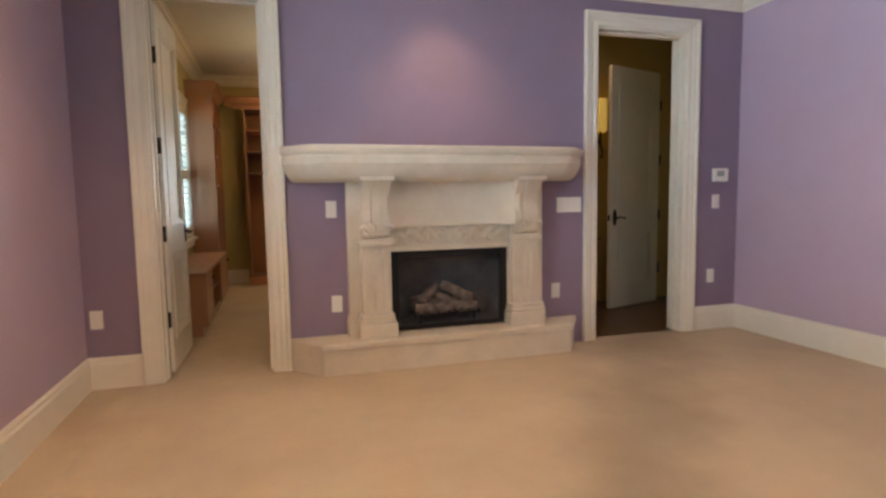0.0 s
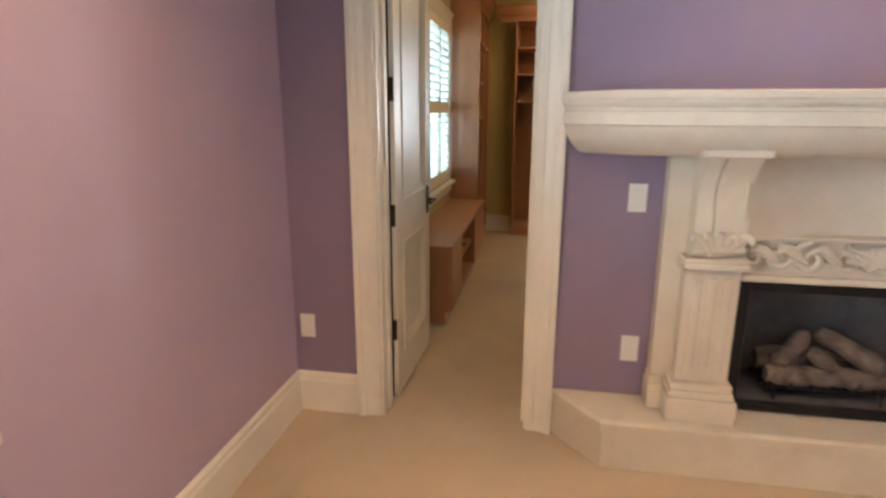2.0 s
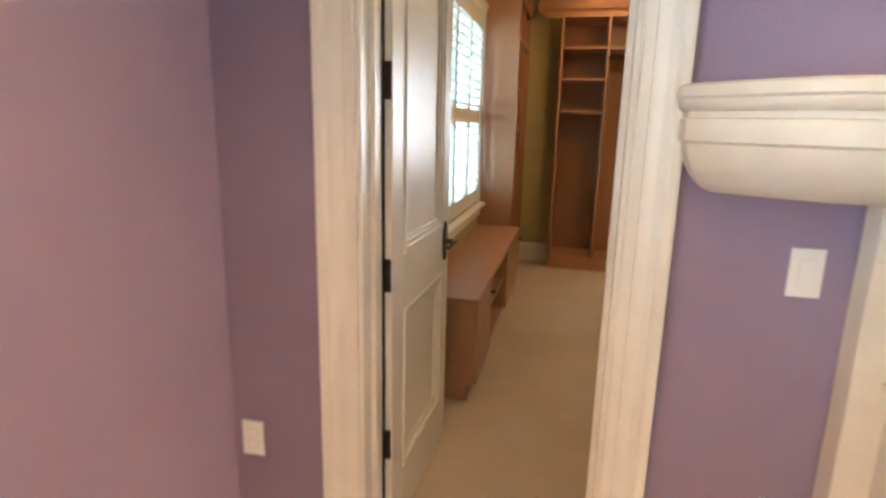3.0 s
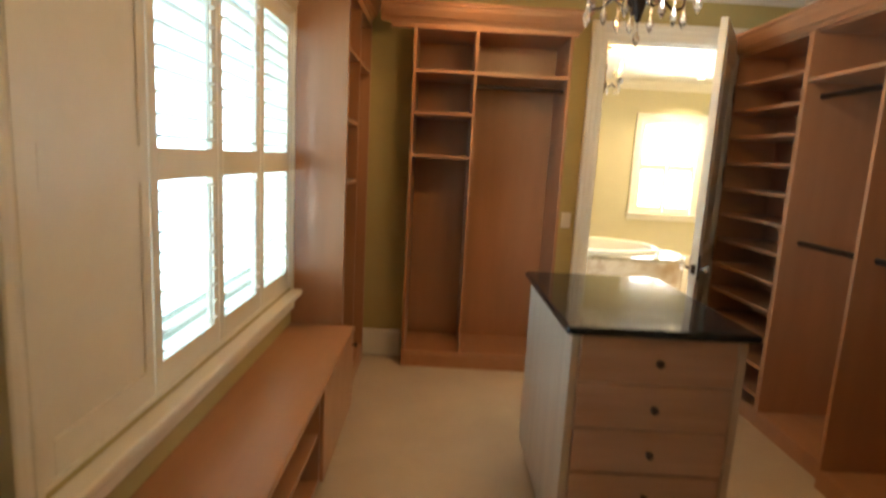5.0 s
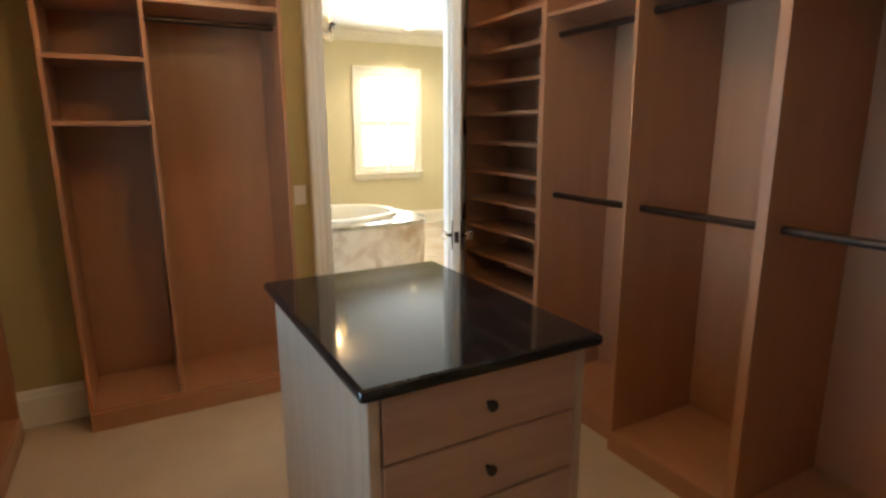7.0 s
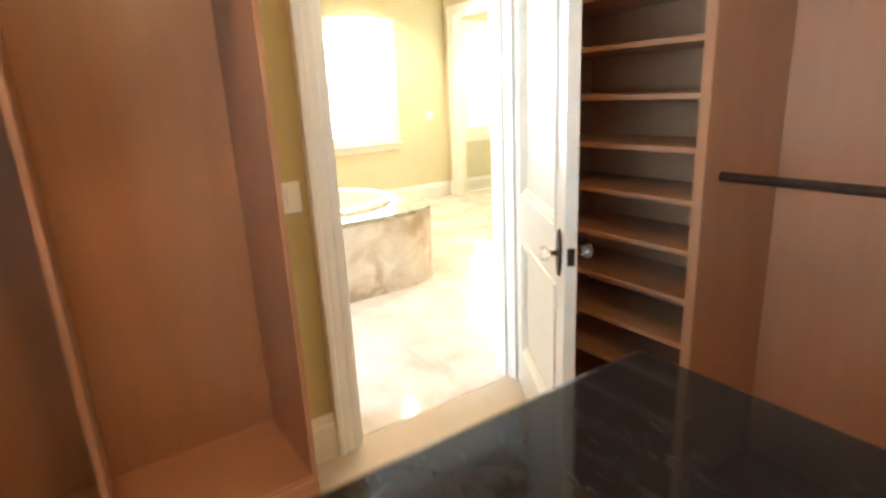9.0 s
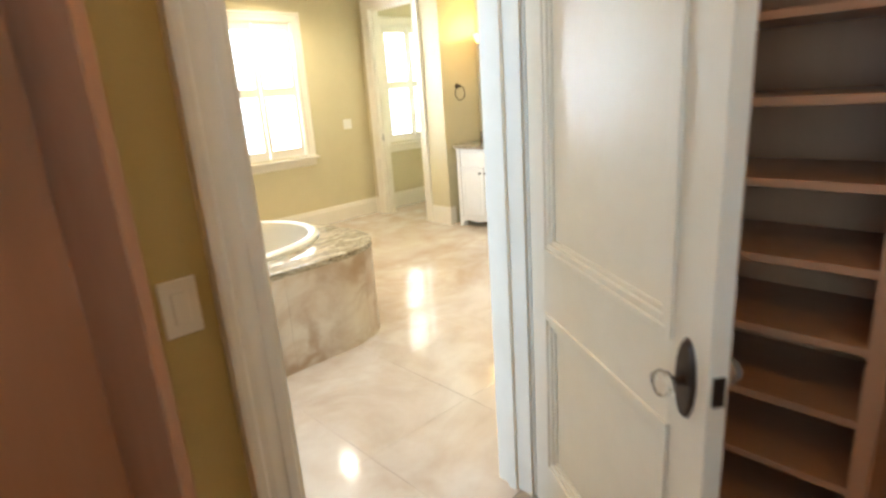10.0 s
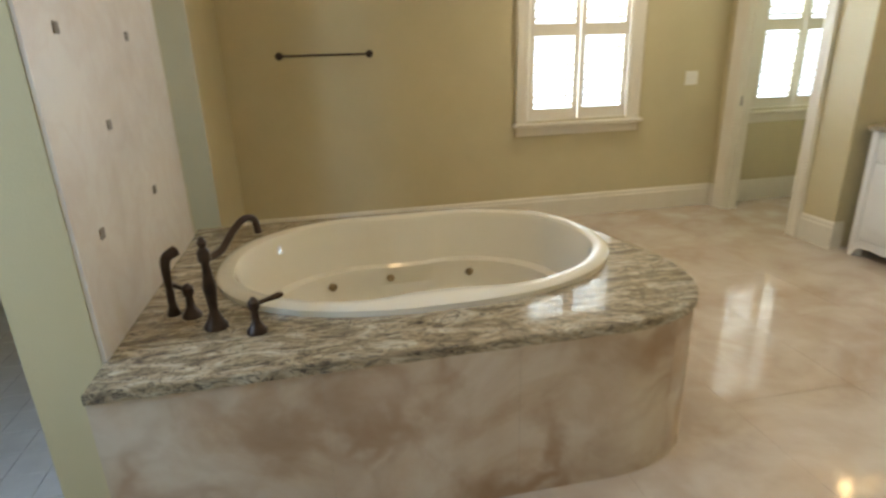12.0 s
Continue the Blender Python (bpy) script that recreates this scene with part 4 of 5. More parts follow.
part("top_shelf", B(CX0 + 0.012, TF - 0.002, T0 + 0.03, T1 - PT, 2.385, 2.40), M_WOODH, wu)
for z in (2.08, 1.70, 1.35):
    part("shelf", B(CX0 + 0.012, TF - 0.004, T0 + 0.03, 8.78, z, z + 0.02), M_WOODH, wu)
part("shelf", B(CX0 + 0.012, TF - 0.004, 8.78 + PT, T1 - PT, 2.08, 2.10), M_WOODH, wu)
rod(wu, -0.86, 8.78 + PT, T1 - PT, 2.0)
rod(wu, -0.86, 8.78 + PT, T1 - PT, 1.05)
part("top_rail", B(TF - 0.018, TF + 0.002, T0, T1, 2.385, 2.47), M_WOODH, wu)
wood_crown(wu, [(CX0, T0), (TF, T0), (TF, T1)], 2.44)

# bench under the window
BF, BT, BY0, BY1 = -0.635, 0.55, 6.22, 8.35
be = thing("window_bench", "stained maple window bench with cupboards and open cubbies", "bench", (-0.8, 7.28, 0))
part("bench_top", B(CX0 + 0.002, BF - 0.02, BY0, BY1 + 0.0, BT - 0.03, BT, 0.006), M_WOODH, be, "glossy maple bench top")
part("plinth", B(CX0 + 0.02, BF - 0.07, BY0 + 0.01, BY1 - 0.01, 0, 0.08), M_WOOD, be)
part("base_panel", B(CX0 + 0.02, BF - 0.045, BY0 + 0.01, BY1 - 0.01, 0.08, 0.10), M_WOODH, be)
part("back_panel", B(CX0 + 0.004, CX0 + 0.02, BY0 + 0.01, BY1 - 0.01, 0.0, BT - 0.03), M_WOOD, be)
cells = [6.24, 6.74, 7.52, 8.34]
for y in cells:
    part("partition", B(CX0 + 0.02, BF - 0.045, y - 0.009, y + 0.009, 0.10, BT - 0.03), M_WOOD, be)
for a, b, kind in ((cells[0], cells[1], "door"), (cells[1], cells[2], "open"), (cells[2], cells[3], "door")):
    if kind == "door":
        d = part("door", B(BF - 0.044, BF - 0.026, a + 0.002, b - 0.002, 0.085, BT - 0.034, 0.003), M_WOOD, be, "flat maple cupboard door")
        k = bmesh.new()
        turned(k, [(0.006, 0), (0.006, 0.014), (0.015, 0.018), (0.015, 0.026), (0.008, 0.030)], pose(BF - 0.026, b - 0.06, BT - 0.09, 0, 90, 0), 12)
        part("knob", k, M_BRONZE, d, "dark bronze knob", True)
    else:
        part("shelf", B(CX0 + 0.02, BF - 0.05, a + 0.009, b - 0.009, 0.30, 0.318), M_WOODH, be)

# east wall units
EF = 1.80


def east_unit(name, y0, y1, front, shelves, rods, label, top=2.34, back=None):
    root = thing(name, label, "closet unit", ((front + CX1) / 2, (y0 + y1) / 2, 0))
    bk = CX1 if back is None else back
    for y in (y0, y1 - PT):
        part("side_panel", B(front, bk - 0.012, y, y + PT, 0.0, top), M_WOOD, root)
    part("back_panel", B(bk - 0.011, bk - 0.003, y0 + PT, y1 - PT, 0.08, top), M_WOOD, root)
    part("plinth", B(front + 0.002, front + 0.02, y0 + PT, y1 - PT, 0, 0.08), M_WOOD, root)
    part("bottom_shelf", B(front + 0.002, bk - 0.012, y0 + PT, y1 - PT, 0.08, 0.10), M_WOODH, root)
    part("top_shelf", B(front + 0.02, bk - 0.012, y0 + PT, y1 - PT, top - 0.02, top), M_WOODH, root)
    part("top_rail", B(front - 0.002, front + 0.018, y0, y1, top, top + 0.07), M_WOODH, root)
    for z in shelves:
        part("shelf", B(front + 0.004, bk - 0.012, y0 + PT, y1 - PT, z - 0.02, z, 0.002), M_WOODH, root)
    for z in rods:
        rod(root, front + 0.10, y0 + PT, y1 - PT, z)
    return root


shoe = [1.604 + 0.1765 * k for k in range(-8, 4)]
e1 = east_unit("closet_shoe_unit", 8.47, 9.24, EF, shoe, [], "stained maple shoe shelving with many shelves", back=2.14)
wood_crown(e1, [(EF, 9.24), (EF, 8.47)], 2.33)
e2 = east_unit("closet_hanging_unit", 7.81, 8.47, EF, [2.075], [1.98, 1.15], "stained maple double hanging unit", back=2.30)
wood_crown(e2, [(EF, 8.47), (EF, 7.81)], 2.33)
y = 7.81
first = True
for wdt in (0.62, 0.62, 0.62, 0.62):
    e3 = east_unit("closet_hanging_unit", y - wdt, y, 1.74, [2.06], [1.98, 1.16], "stained maple deep double hanging unit", back=2.30)
    wood_crown(e3, ([(1.74 + 0.06, y), (1.74, y)] if first else [(1.74, y)]) + [(1.74, y - wdt)], 2.36)
    y -= wdt
    first = False

# island
IX0, IX1, IY0, IY1, IZ = 0.245, 0.92, 7.07, 8.03, 0.985
il = thing("closet_island", "pale maple island chest with black stone top", "island", (0.58, 7.56, 0))
cx0, cx1, cy0, cy1 = IX0 + 0.03, IX1 - 0.03, IY0 + 0.035, IY1 - 0.03
part("carcass", B(cx0, cx1, cy0 + 0.02, cy1, 0.09, IZ - 0.032, 0.002), M_PALE, il)
part("plinth", B(cx0 + 0.04, cx1 - 0.04, cy0 + 0.06, cy1 - 0.04, 0, 0.09), M_PALE, il)
for xx in (cx0 - 0.002, cx1 - 0.028):
    part("face_stile", B(xx, xx + 0.03, cy0 + 0.003, cy0 + 0.02, 0.09, IZ - 0.032, 0.004), M_PALE, il)
tp = bmesh.new()
box(tp, IX0, IX1, IY0, IY1, IZ - 0.032, IZ, 0.012)
part("countertop", tp, M_BLACKSTONE, il, "polished black stone top")
zs = [0.095, 0.265, 0.435, 0.605, 0.775, IZ - 0.036]
for a, b in zip(zs, zs[1:]):
    d = part("drawer", B(cx0 + 0.032, cx1 - 0.032, cy0, cy0 + 0.019, a + 0.003, b - 0.003, 0.004), M_PALEH, il, "flat pale maple drawer front")
    k = bmesh.new()
    turned(k, [(0.006, 0), (0.006, 0.012), (0.014, 0.017), (0.014, 0.024), (0.008, 0.028)], pose((cx0 + cx1) / 2, cy0, (a + b) / 2, 90, 0, 0), 12)
    part("knob", k, M_BRONZE, d, "dark bronze knob", True)


# ---- chandeliers and lamps ----
def chandelier(name, loc, ceiling, arms, radius, label, power):
    cx, cy, z0 = loc
    root = thing(name, label, "chandelier", (cx, cy, ceiling))
    col = bmesh.new()
    turned(col, [(0.004, z0 + 0.08), (0.012, z0 + 0.09), (0.018, z0 + 0.12), (0.034, z0 + 0.17), (0.028, z0 + 0.20), (0.012, z0 + 0.23), (0.010, z0 + 0.34), (0.02, z0 + 0.37), (0.008, z0 + 0.42)], pose(cx, cy, 0), 16)
    part("centre_column", col, M_BRONZE, root, "dark bronze turned column", True)
    tube_bm = bmesh.new()
    tube(tube_bm, [(cx, cy, z0 + 0.42), (cx, cy, ceiling - 0.03)], 0.005, 8)
    part("chain", tube_bm, M_BRONZE, root)
    can = bmesh.new()
    turned(can, [(0.012, ceiling - 0.045), (0.05, ceiling - 0.02), (0.06, ceiling)], pose(cx, cy, 0), 20)
    part("ceiling_canopy", can, M_BRONZE, root, "", True)

    def drop(x, y, z, s=1.0):
        q = bmesh.new()
        turned(q, [(0.001, 0), (0.006 * s, -0.012 * s), (0.002 * s, -0.022 * s), (0.011 * s, -0.045 * s), (0.012 * s, -0.055 * s), (0.004 * s, -0.072 * s), (0.001, -0.076 * s)], pose(x, y, z), 8)
        part("crystal_drop", q, M_CRYSTAL, root, "clear crystal drop")
    drop(cx, cy, z0 + 0.08, 1.2)
    for k in range(arms):
        a = 2 * math.pi * k / arms + 0.35
        ux, uy = math.cos(a), math.sin(a)
        pts = [(cx + ux * r * radius, cy + uy * r * radius, z0 + h) for r, h in ((0.1, 0.19), (0.3, 0.155), (0.5, 0.185), (0.72, 0.155), (0.95, 0.165), (1.0, 0.21))]
        arm = bmesh.new()
        tube(arm, smooth_path(pts, 5), 0.006, 8)
        p = part("arm", arm, M_BRONZE, root, "", True)
        ex, ey, ez = cx + ux * radius, cy + uy * radius, z0 + 0.21
        cup = bmesh.new()
        turned(cup, [(0.006, ez - 0.01), (0.038, ez + 0.004), (0.042, ez + 0.012), (0.016, ez + 0.014), (0.016, ez + 0.03)], pose(ex, ey, 0), 16)
        part("bobeche", cup, M_BRONZE, p, "", True)
        cn = bmesh.new()
        turned(cn, [(0.011, ez + 0.03), (0.011, ez + 0.105), (0.006, ez + 0.108)], pose(ex, ey, 0), 12)
        part("candle_sleeve", cn, M_TRIM, p, "cream candle sleeve", True)
        fl = bmesh.new()
        turned(fl, [(0.007, ez + 0.105), (0.018, ez + 0.125), (0.020, ez + 0.143), (0.012, ez + 0.182), (0.003, ez + 0.203)], pose(ex, ey, 0), 12)
        part("bulb", fl, M_BULB, p, "glowing flame bulb", True)
        drop(ex, ey, ez - 0.015, 1.45)
        a2 = a + math.pi / arms
        drop(cx + math.cos(a2) * radius * 0.6, cy + math.sin(a2) * radius * 0.6, z0 + 0.17, 1.35)
        drop(cx + ux * radius * 0.6, cy + uy * radius * 0.6, z0 + 0.34, 0.9)
    lamp("chandelier_light", 'POINT', pose(cx, cy, z0 + 0.47), power, (1.0, 0.66, 0.32), radius=0.12)
    return root


chandelier("chandelier", (0.53, 7.55, 2.01), CH, 6, 0.22, "bronze candle chandelier with crystal drops over the island", 26)
chandelier("chandelier", (1.60, 11.80, 2.28), TH, 5, 0.20, "small bronze candle chandelier over the bathtub", 36)


def downlight(x, y, z, power, label="white recessed downlight, lit", cone=130, color=WARM):
    root = thing("recessed_light", label, "downlight", (x, y, z), group="recessed ceiling lights")
    tr = bmesh.new()
    turned(tr, [(0.055, z - 0.001), (0.06, z - 0.006), (0.085, z - 0.006), (0.09, z - 0.001)], pose(x, y, 0), 28, (False, False))
    part("trim_ring", tr, M_CEIL, root, "", True)
    ln = bmesh.new()
    turned(ln, [(0.0565, z - 0.003), (0.001, z - 0.004)], pose(x, y, 0), 28, (False, True))
    part("lens", ln, M_CAN, root, "glowing lens")
    lamp("downlight_beam", 'SPOT', look((x, y, z - 0.02), (x, y + 0.0001, 0)), power, color, radius=0.05, cone=cone)
    return root


downlight(1.07, 4.60, BH, 58, cone=95, color=AMBER)
# Next three are unseen downlights, added to warm and brighten the bedroom.
downlight(-0.62, 3.1, BH, 165, color=AMBER)
downlight(0.95, 2.2, BH, 120, color=AMBER)
downlight(2.6, 3.0, BH, 70, color=AMBER)
downlight(-0.04, 8.80, CH, 30, color=AMBER)
downlight(1.42, 8.90, CH, 9, color=AMBER)
# Unseen downlight, added as weak fill near the closet entry.
downlight(0.10, 6.2, CH, 6, color=AMBER)
downlight(3.45, 13.5, TH, 150, color=SOFT)
downlight(1.36, 10.52, TH, 38, color=WARM)
downlight(3.3, 11.0, TH, 110, color=SOFT)
# Unseen downlight, added to light the hall.
downlight(2.9, 5.9, CH, 14, color=(1.0, 0.70, 0.36))
VTX, VTY = 1.80, 8.98
vent = thing("ceiling_vent", "white slatted ceiling air vent with a dark plate behind", "vent", (VTX, VTY, CH))
fr = bmesh.new()
for a in ((VTX - 0.17, VTX + 0.17, VTY - 0.11, VTY - 0.09), (VTX - 0.17, VTX + 0.17, VTY + 0.09, VTY + 0.11), (VTX - 0.17, VTX - 0.15, VTY - 0.09, VTY + 0.09), (VTX + 0.15, VTX + 0.17, VTY - 0.09, VTY + 0.09)):
    box(fr, *a, CH - 0.012, CH - 0.001)
part("frame", fr, M_CEIL, vent)
# Flat dark plate gives the shade seen between the slats.
part("shade_plate", B(VTX - 0.15, VTX + 0.15, VTY - 0.09, VTY + 0.09, CH - 0.003, CH - 0.001), M_SOOT, vent, "dark plate coloured as the shade inside the vent")
for k in range(7):
    q = bmesh.new()
    box(q, VTX - 0.15, VTX + 0.15, -0.010, 0.010, -0.001, 0.001, 0, pose(0, VTY - 0.075 + 0.025 * k, CH - 0.010, 35, 0, 0))
    part("slat", q, M_CEIL, vent)

# ---- bathroom ----
DZ = 0.605


def deck_outline(grow=0.0):
    """Tub deck plan: straight front and left side, a rounded outer end."""
    x0, y0, y1, x1 = SX, 11.03 - grow, 12.52 + grow, 2.53 + grow
    pts = [(x0, y1), (x0, y0)]
    end = [(2.0, 11.03), (2.20, 11.035), (2.42, 11.13), (2.53, 11.36), (2.51, 11.64), (2.40, 11.98), (2.17, 12.36), (1.9, 12.52)]
    c = Vector((1.6, 11.8))
    for p in smooth_path([(x, y, 0) for x, y in end], 4):
        d = (Vector((p.x, p.y)) - c).normalized() * grow
        pts.append((p.x + d.x, p.y + d.y))
    return pts


tub = thing("bathtub", "oval cream drop-in whirlpool tub in a stone surround", "bathtub", (1.55, 11.8, 0))
TCX, TCY, TA, TB = 1.58, 11.845, 0.82, 0.59


def oval(a, b, z, n=64, bulge=0.0):
    out = []
    for k in range(n):
        t = 2 * math.pi * k / n
        c, s = math.cos(t), math.sin(t)
        e = 2.3
        px = math.copysign(abs(c) ** (2 / e), c)
        py = math.copysign(abs(s) ** (2 / e), s)
        f = 1 - bulge * math.exp(-((abs(px) - 0.05) / 0.22) ** 2) * abs(py)
        out.append((TCX + a * px, TCY + b * py * f, z))
    return out


def deck_top():
    """Deck slab with an oval hole."""
    bm = bmesh.new()
    n = 64
    hole = [Vector((x, y)) for x, y, _ in oval(TA - 0.03, TB - 0.03, 0, n)]
    poly = [Vector(p) for p in deck_outline(0.02)]
    outer = []
    c = Vector((TCX, TCY))
    for h in hole:
        d = (h - c).normalized()
        best = None
        for a, b in zip(poly, poly[1:] + poly[:1]):
            e = b - a
            den = d.x * e.y - d.y * e.x
            if abs(den) < 1e-9:
                continue
            t = ((a.x - c.x) * e.y - (a.y - c.y) * e.x) / den
            u = ((a.x - c.x) * d.y - (a.y - c.y) * d.x) / den
            if t > 0 and -1e-6 <= u <= 1 + 1e-6 and (best is None or t < best):
                best = t
        outer.append(c + d * best)
    for corner in ((SX, 12.54), (SX, 11.01)):
        k = min(range(n), key=lambda i: (outer[i] - Vector(corner)).length)
        outer[k] = Vector(corner)
    rings = [[(p.x, p.y, z) for p in r] for r, z in ((hole, DZ - 0.035), (outer, DZ - 0.035), (outer, DZ - 0.006), ([c + (p - c) * 0.996 for p in outer], DZ), (hole, DZ))]
    loft(bm, rings, True, (False, False))
    return bm


part("deck", deck_top(), M_GRANITE, tub, "polished striped granite deck")
ap = bmesh.new()
o = deck_outline(0.0)
loft(ap, [inset_ring(o, 0.0), inset_ring(o, DZ - 0.035)], True, (False, False))
part("apron_core", ap, M_GROUT, tub)
# stone panels round the surround
outl = [Vector(p) for p in deck_outline(0.0)][1:]
acc = [0.0]
for a, b in zip(outl, outl[1:]):
    acc.append(acc[-1] + (b - a).length)


def along(s):
    s = max(0, min(acc[-1] - 1e-6, s))
    k = max(i for i in range(len(acc)) if acc[i] <= s)
    a, b = outl[k], outl[k + 1]
    d = (b - a).normalized()
    return a + d * (s - acc[k]), Vector((d.y, -d.x))


s, widths, i = 0.0, (0.62, 0.60, 0.56, 0.5, 0.5, 0.55, 0.6), 0
while s < acc[-1] - 0.05:
    e = min(acc[-1], s + widths[i % len(widths)])
    steps = 8
    pb = bmesh.new()
    inn, out_ = [], []
    for k in range(steps + 1):
        p, nrm = along(s + 0.0004 + (e - s - 0.0008) * k / steps)
        inn.append(p + nrm * 0.002)
        out_.append(p + nrm * 0.012)
    ring = inn + out_[::-1]
    loft(pb, [[(p.x, p.y, z) for p in ring] for z in (0.0, DZ - 0.037)])
    part("stone_panel", pb, M_TRAV, tub, "veined travertine panel", True)
    s, i = e, i + 1
sh = bmesh.new()
prof = [(0.0, 0.0, -0.004), (0.002, 0.002, 0.022), (-0.012, -0.012, 0.034), (-0.045, -0.045, 0.036), (-0.065, -0.065, 0.026), (-0.075, -0.075, 0.0), (-0.10, -0.09, -0.10), (-0.13, -0.11, -0.20),
        (-0.17, -0.13, -0.215), (-0.19, -0.14, -0.32), (-0.25, -0.18, -0.40), (-0.36, -0.27, -0.43), (-0.75, -0.52, -0.435)]
rings = [oval(TA + a, TB + b, DZ + z, 64, 0.10 if 3 <= i <= 8 else (0.05 if i == 2 else 0.0)) for i, (a, b, z) in enumerate(prof)]
loft(sh, rings, True, (False, True))
part("tub_shell", sh, M_TUB, tub, "glossy cream oval tub shell", True)
jet_ring = oval(TA - 0.18, TB - 0.137, 0.33, 64, 0.04)
for xj, far in ((1.53, 1), (1.92, 1), (1.19, 1), (1.25, -1), (1.9, -1)):
    p = Vector(min((v for v in jet_ring if (v[1] - TCY) * far > 0), key=lambda v: abs(v[0] - xj)))
    d = Vector((TCX - p.x, TCY - p.y, 0)).normalized()
    m = look(p + d * 0.008, p + d * 0.008 - d)
    q = bmesh.new()
    turned(q, [(0.020, -0.02), (0.020, 0.005), (0.014, 0.010), (0.006, 0.008)], m, 14)
    part("jet", q, M_BRASS, tub, "brass whirlpool jet", True)


def lever_handle(root, x, y, z, ang):
    q = bmesh.new()
    turned(q, [(0.032, 0), (0.032, 0.008), (0.022, 0.022), (0.013, 0.04), (0.012, 0.075), (0.018, 0.085), (0.018, 0.105), (0.012, 0.112), (0.006, 0.12)], pose(x, y, z), 16)
    part("handle_post", q, M_BRONZE, root, "", True)
    q = bmesh.new()
    c, s_ = math.cos(ang), math.sin(ang)
    tube(q, [(x, y, z + 0.095), (x + 0.04 * c, y + 0.04 * s_, z + 0.097), (x + 0.085 * c, y + 0.085 * s_, z + 0.099), (x + 0.10 * c, y + 0.10 * s_, z + 0.099)], [0.008, 0.007, 0.011, 0.006], 10)
    part("lever", q, M_BRONZE, root, "", True)


fa = thing("tub_faucet", "dark bronze roman tub faucet with lever handles", "faucet", (0.83, 11.33, DZ))
q = bmesh.new()
turned(q, [(0.038, 0), (0.038, 0.01), (0.026, 0.026), (0.014, 0.06), (0.018, 0.11), (0.022, 0.14), (0.014, 0.19), (0.012, 0.22), (0.020, 0.235), (0.020, 0.26), (0.010, 0.275), (0.016, 0.29), (0.004, 0.31)], pose(0.83, 11.33, DZ), 18)
part("spout_column", q, M_BRONZE, fa, "", True)
q = bmesh.new()
tube(q, smooth_path([(0.83, 11.33, DZ + 0.235), (0.87, 11.385, DZ + 0.24), (0.905, 11.43, DZ + 0.285), (0.94, 11.475, DZ + 0.315), (0.968, 11.515, DZ + 0.30), (0.975, 11.525, DZ + 0.25)]), 0.012, 12)
part("spout", q, M_BRONZE, fa, "", True)
lever_handle(fa, 0.965, 11.26, DZ, 0.55)
lever_handle(fa, 0.735, 11.44, DZ, 2.4)
q = bmesh.new()
turned(q, [(0.022, 0), (0.022, 0.01), (0.014, 0.03), (0.013, 0.09)], pose(0.67, 11.47, DZ), 14)
tube(q, smooth_path([(0.67, 11.47, DZ + 0.09), (0.67, 11.47, DZ + 0.15), (0.675, 11.48, DZ + 0.20), (0.70, 11.51, DZ + 0.215)]), [0.011 + 0.0005 * k for k in range(19)], 12)
part("hand_shower", q, M_BRONZE, fa, "dark bronze hand shower", True)

# stone panel beside the tub with small inlaid tiles
sp = thing("stone_wall_panel", "honed cream stone wall panel with small dark inlays", "wall panel", (SX, 11.9, DZ))
for k in range(3):
    ya, yb = 11.172 + 0.41 * k, 11.172 + 0.41 * (k + 1) - 0.0005
    part("stone_slab", B(SX + 0.001, SX + 0.013, ya, yb, DZ + 0.002, 2.74), M_WALLTILE, sp)
M_INLAY = mat("dark_inlay_tile", (0.12, 0.10, 0.085), 0.3, color2=(0.2, 0.16, 0.12), scale=40)
for y, z in ((11.965, 1.517), (11.60, 1.238), (11.93, 0.951), (11.35, 0.945), (11.37, 1.52), (11.60, 1.80), (11.37, 2.09), (11.95, 2.09)):
    part("inlay_tile", B(SX + 0.010, SX + 0.0165, y - 0.016, y + 0.016, z - 0.016, z + 0.016, 0.001), M_INLAY, sp, "small dark inlay tile")

tb = thing("towel_bar", "dark bronze towel bar on the sand wall", "towel bar", (1.35, TY, 1.44))
q = bmesh.new()
tube(q, [(0.95, TY - 0.06, 1.44), (1.62, TY - 0.06, 1.44)], 0.008, 10)
part("bar", q, M_BRONZE, tb, "", True)
for x in (0.95, 1.62):
    q = bmesh.new()
    turned(q, [(0.028, 0), (0.028, 0.008), (0.014, 0.018), (0.011, 0.05), (0.016, 0.056), (0.016, 0.068), (0.008, 0.075)], pose(x, TY, 1.44, 90, 0, 0), 16)
    part("bracket", q, M_BRONZE, tb, "", True)

tr_ = thing("towel_ring", "dark bronze towel ring on the return wall", "towel ring", (4.96, 12.76, 1.50))
q = bmesh.new()
turned(q, [(0.028, 0), (0.028, 0.008), (0.012, 0.018), (0.011, 0.045), (0.014, 0.05)], pose(4.96, 12.76, 1.51, 90, 0, 0), 16)
part("bracket", q, M_BRONZE, tr_, "", True)
q = bmesh.new()
tube(q, [(4.96 + 0.075 * math.sin(2 * math.pi * k / 32), 12.715, 1.435 + 0.075 * math.cos(2 * math.pi * k / 32)) for k in range(33)], 0.005, 8)
part("ring", q, M_BRONZE, tr_, "", True)

# vanity


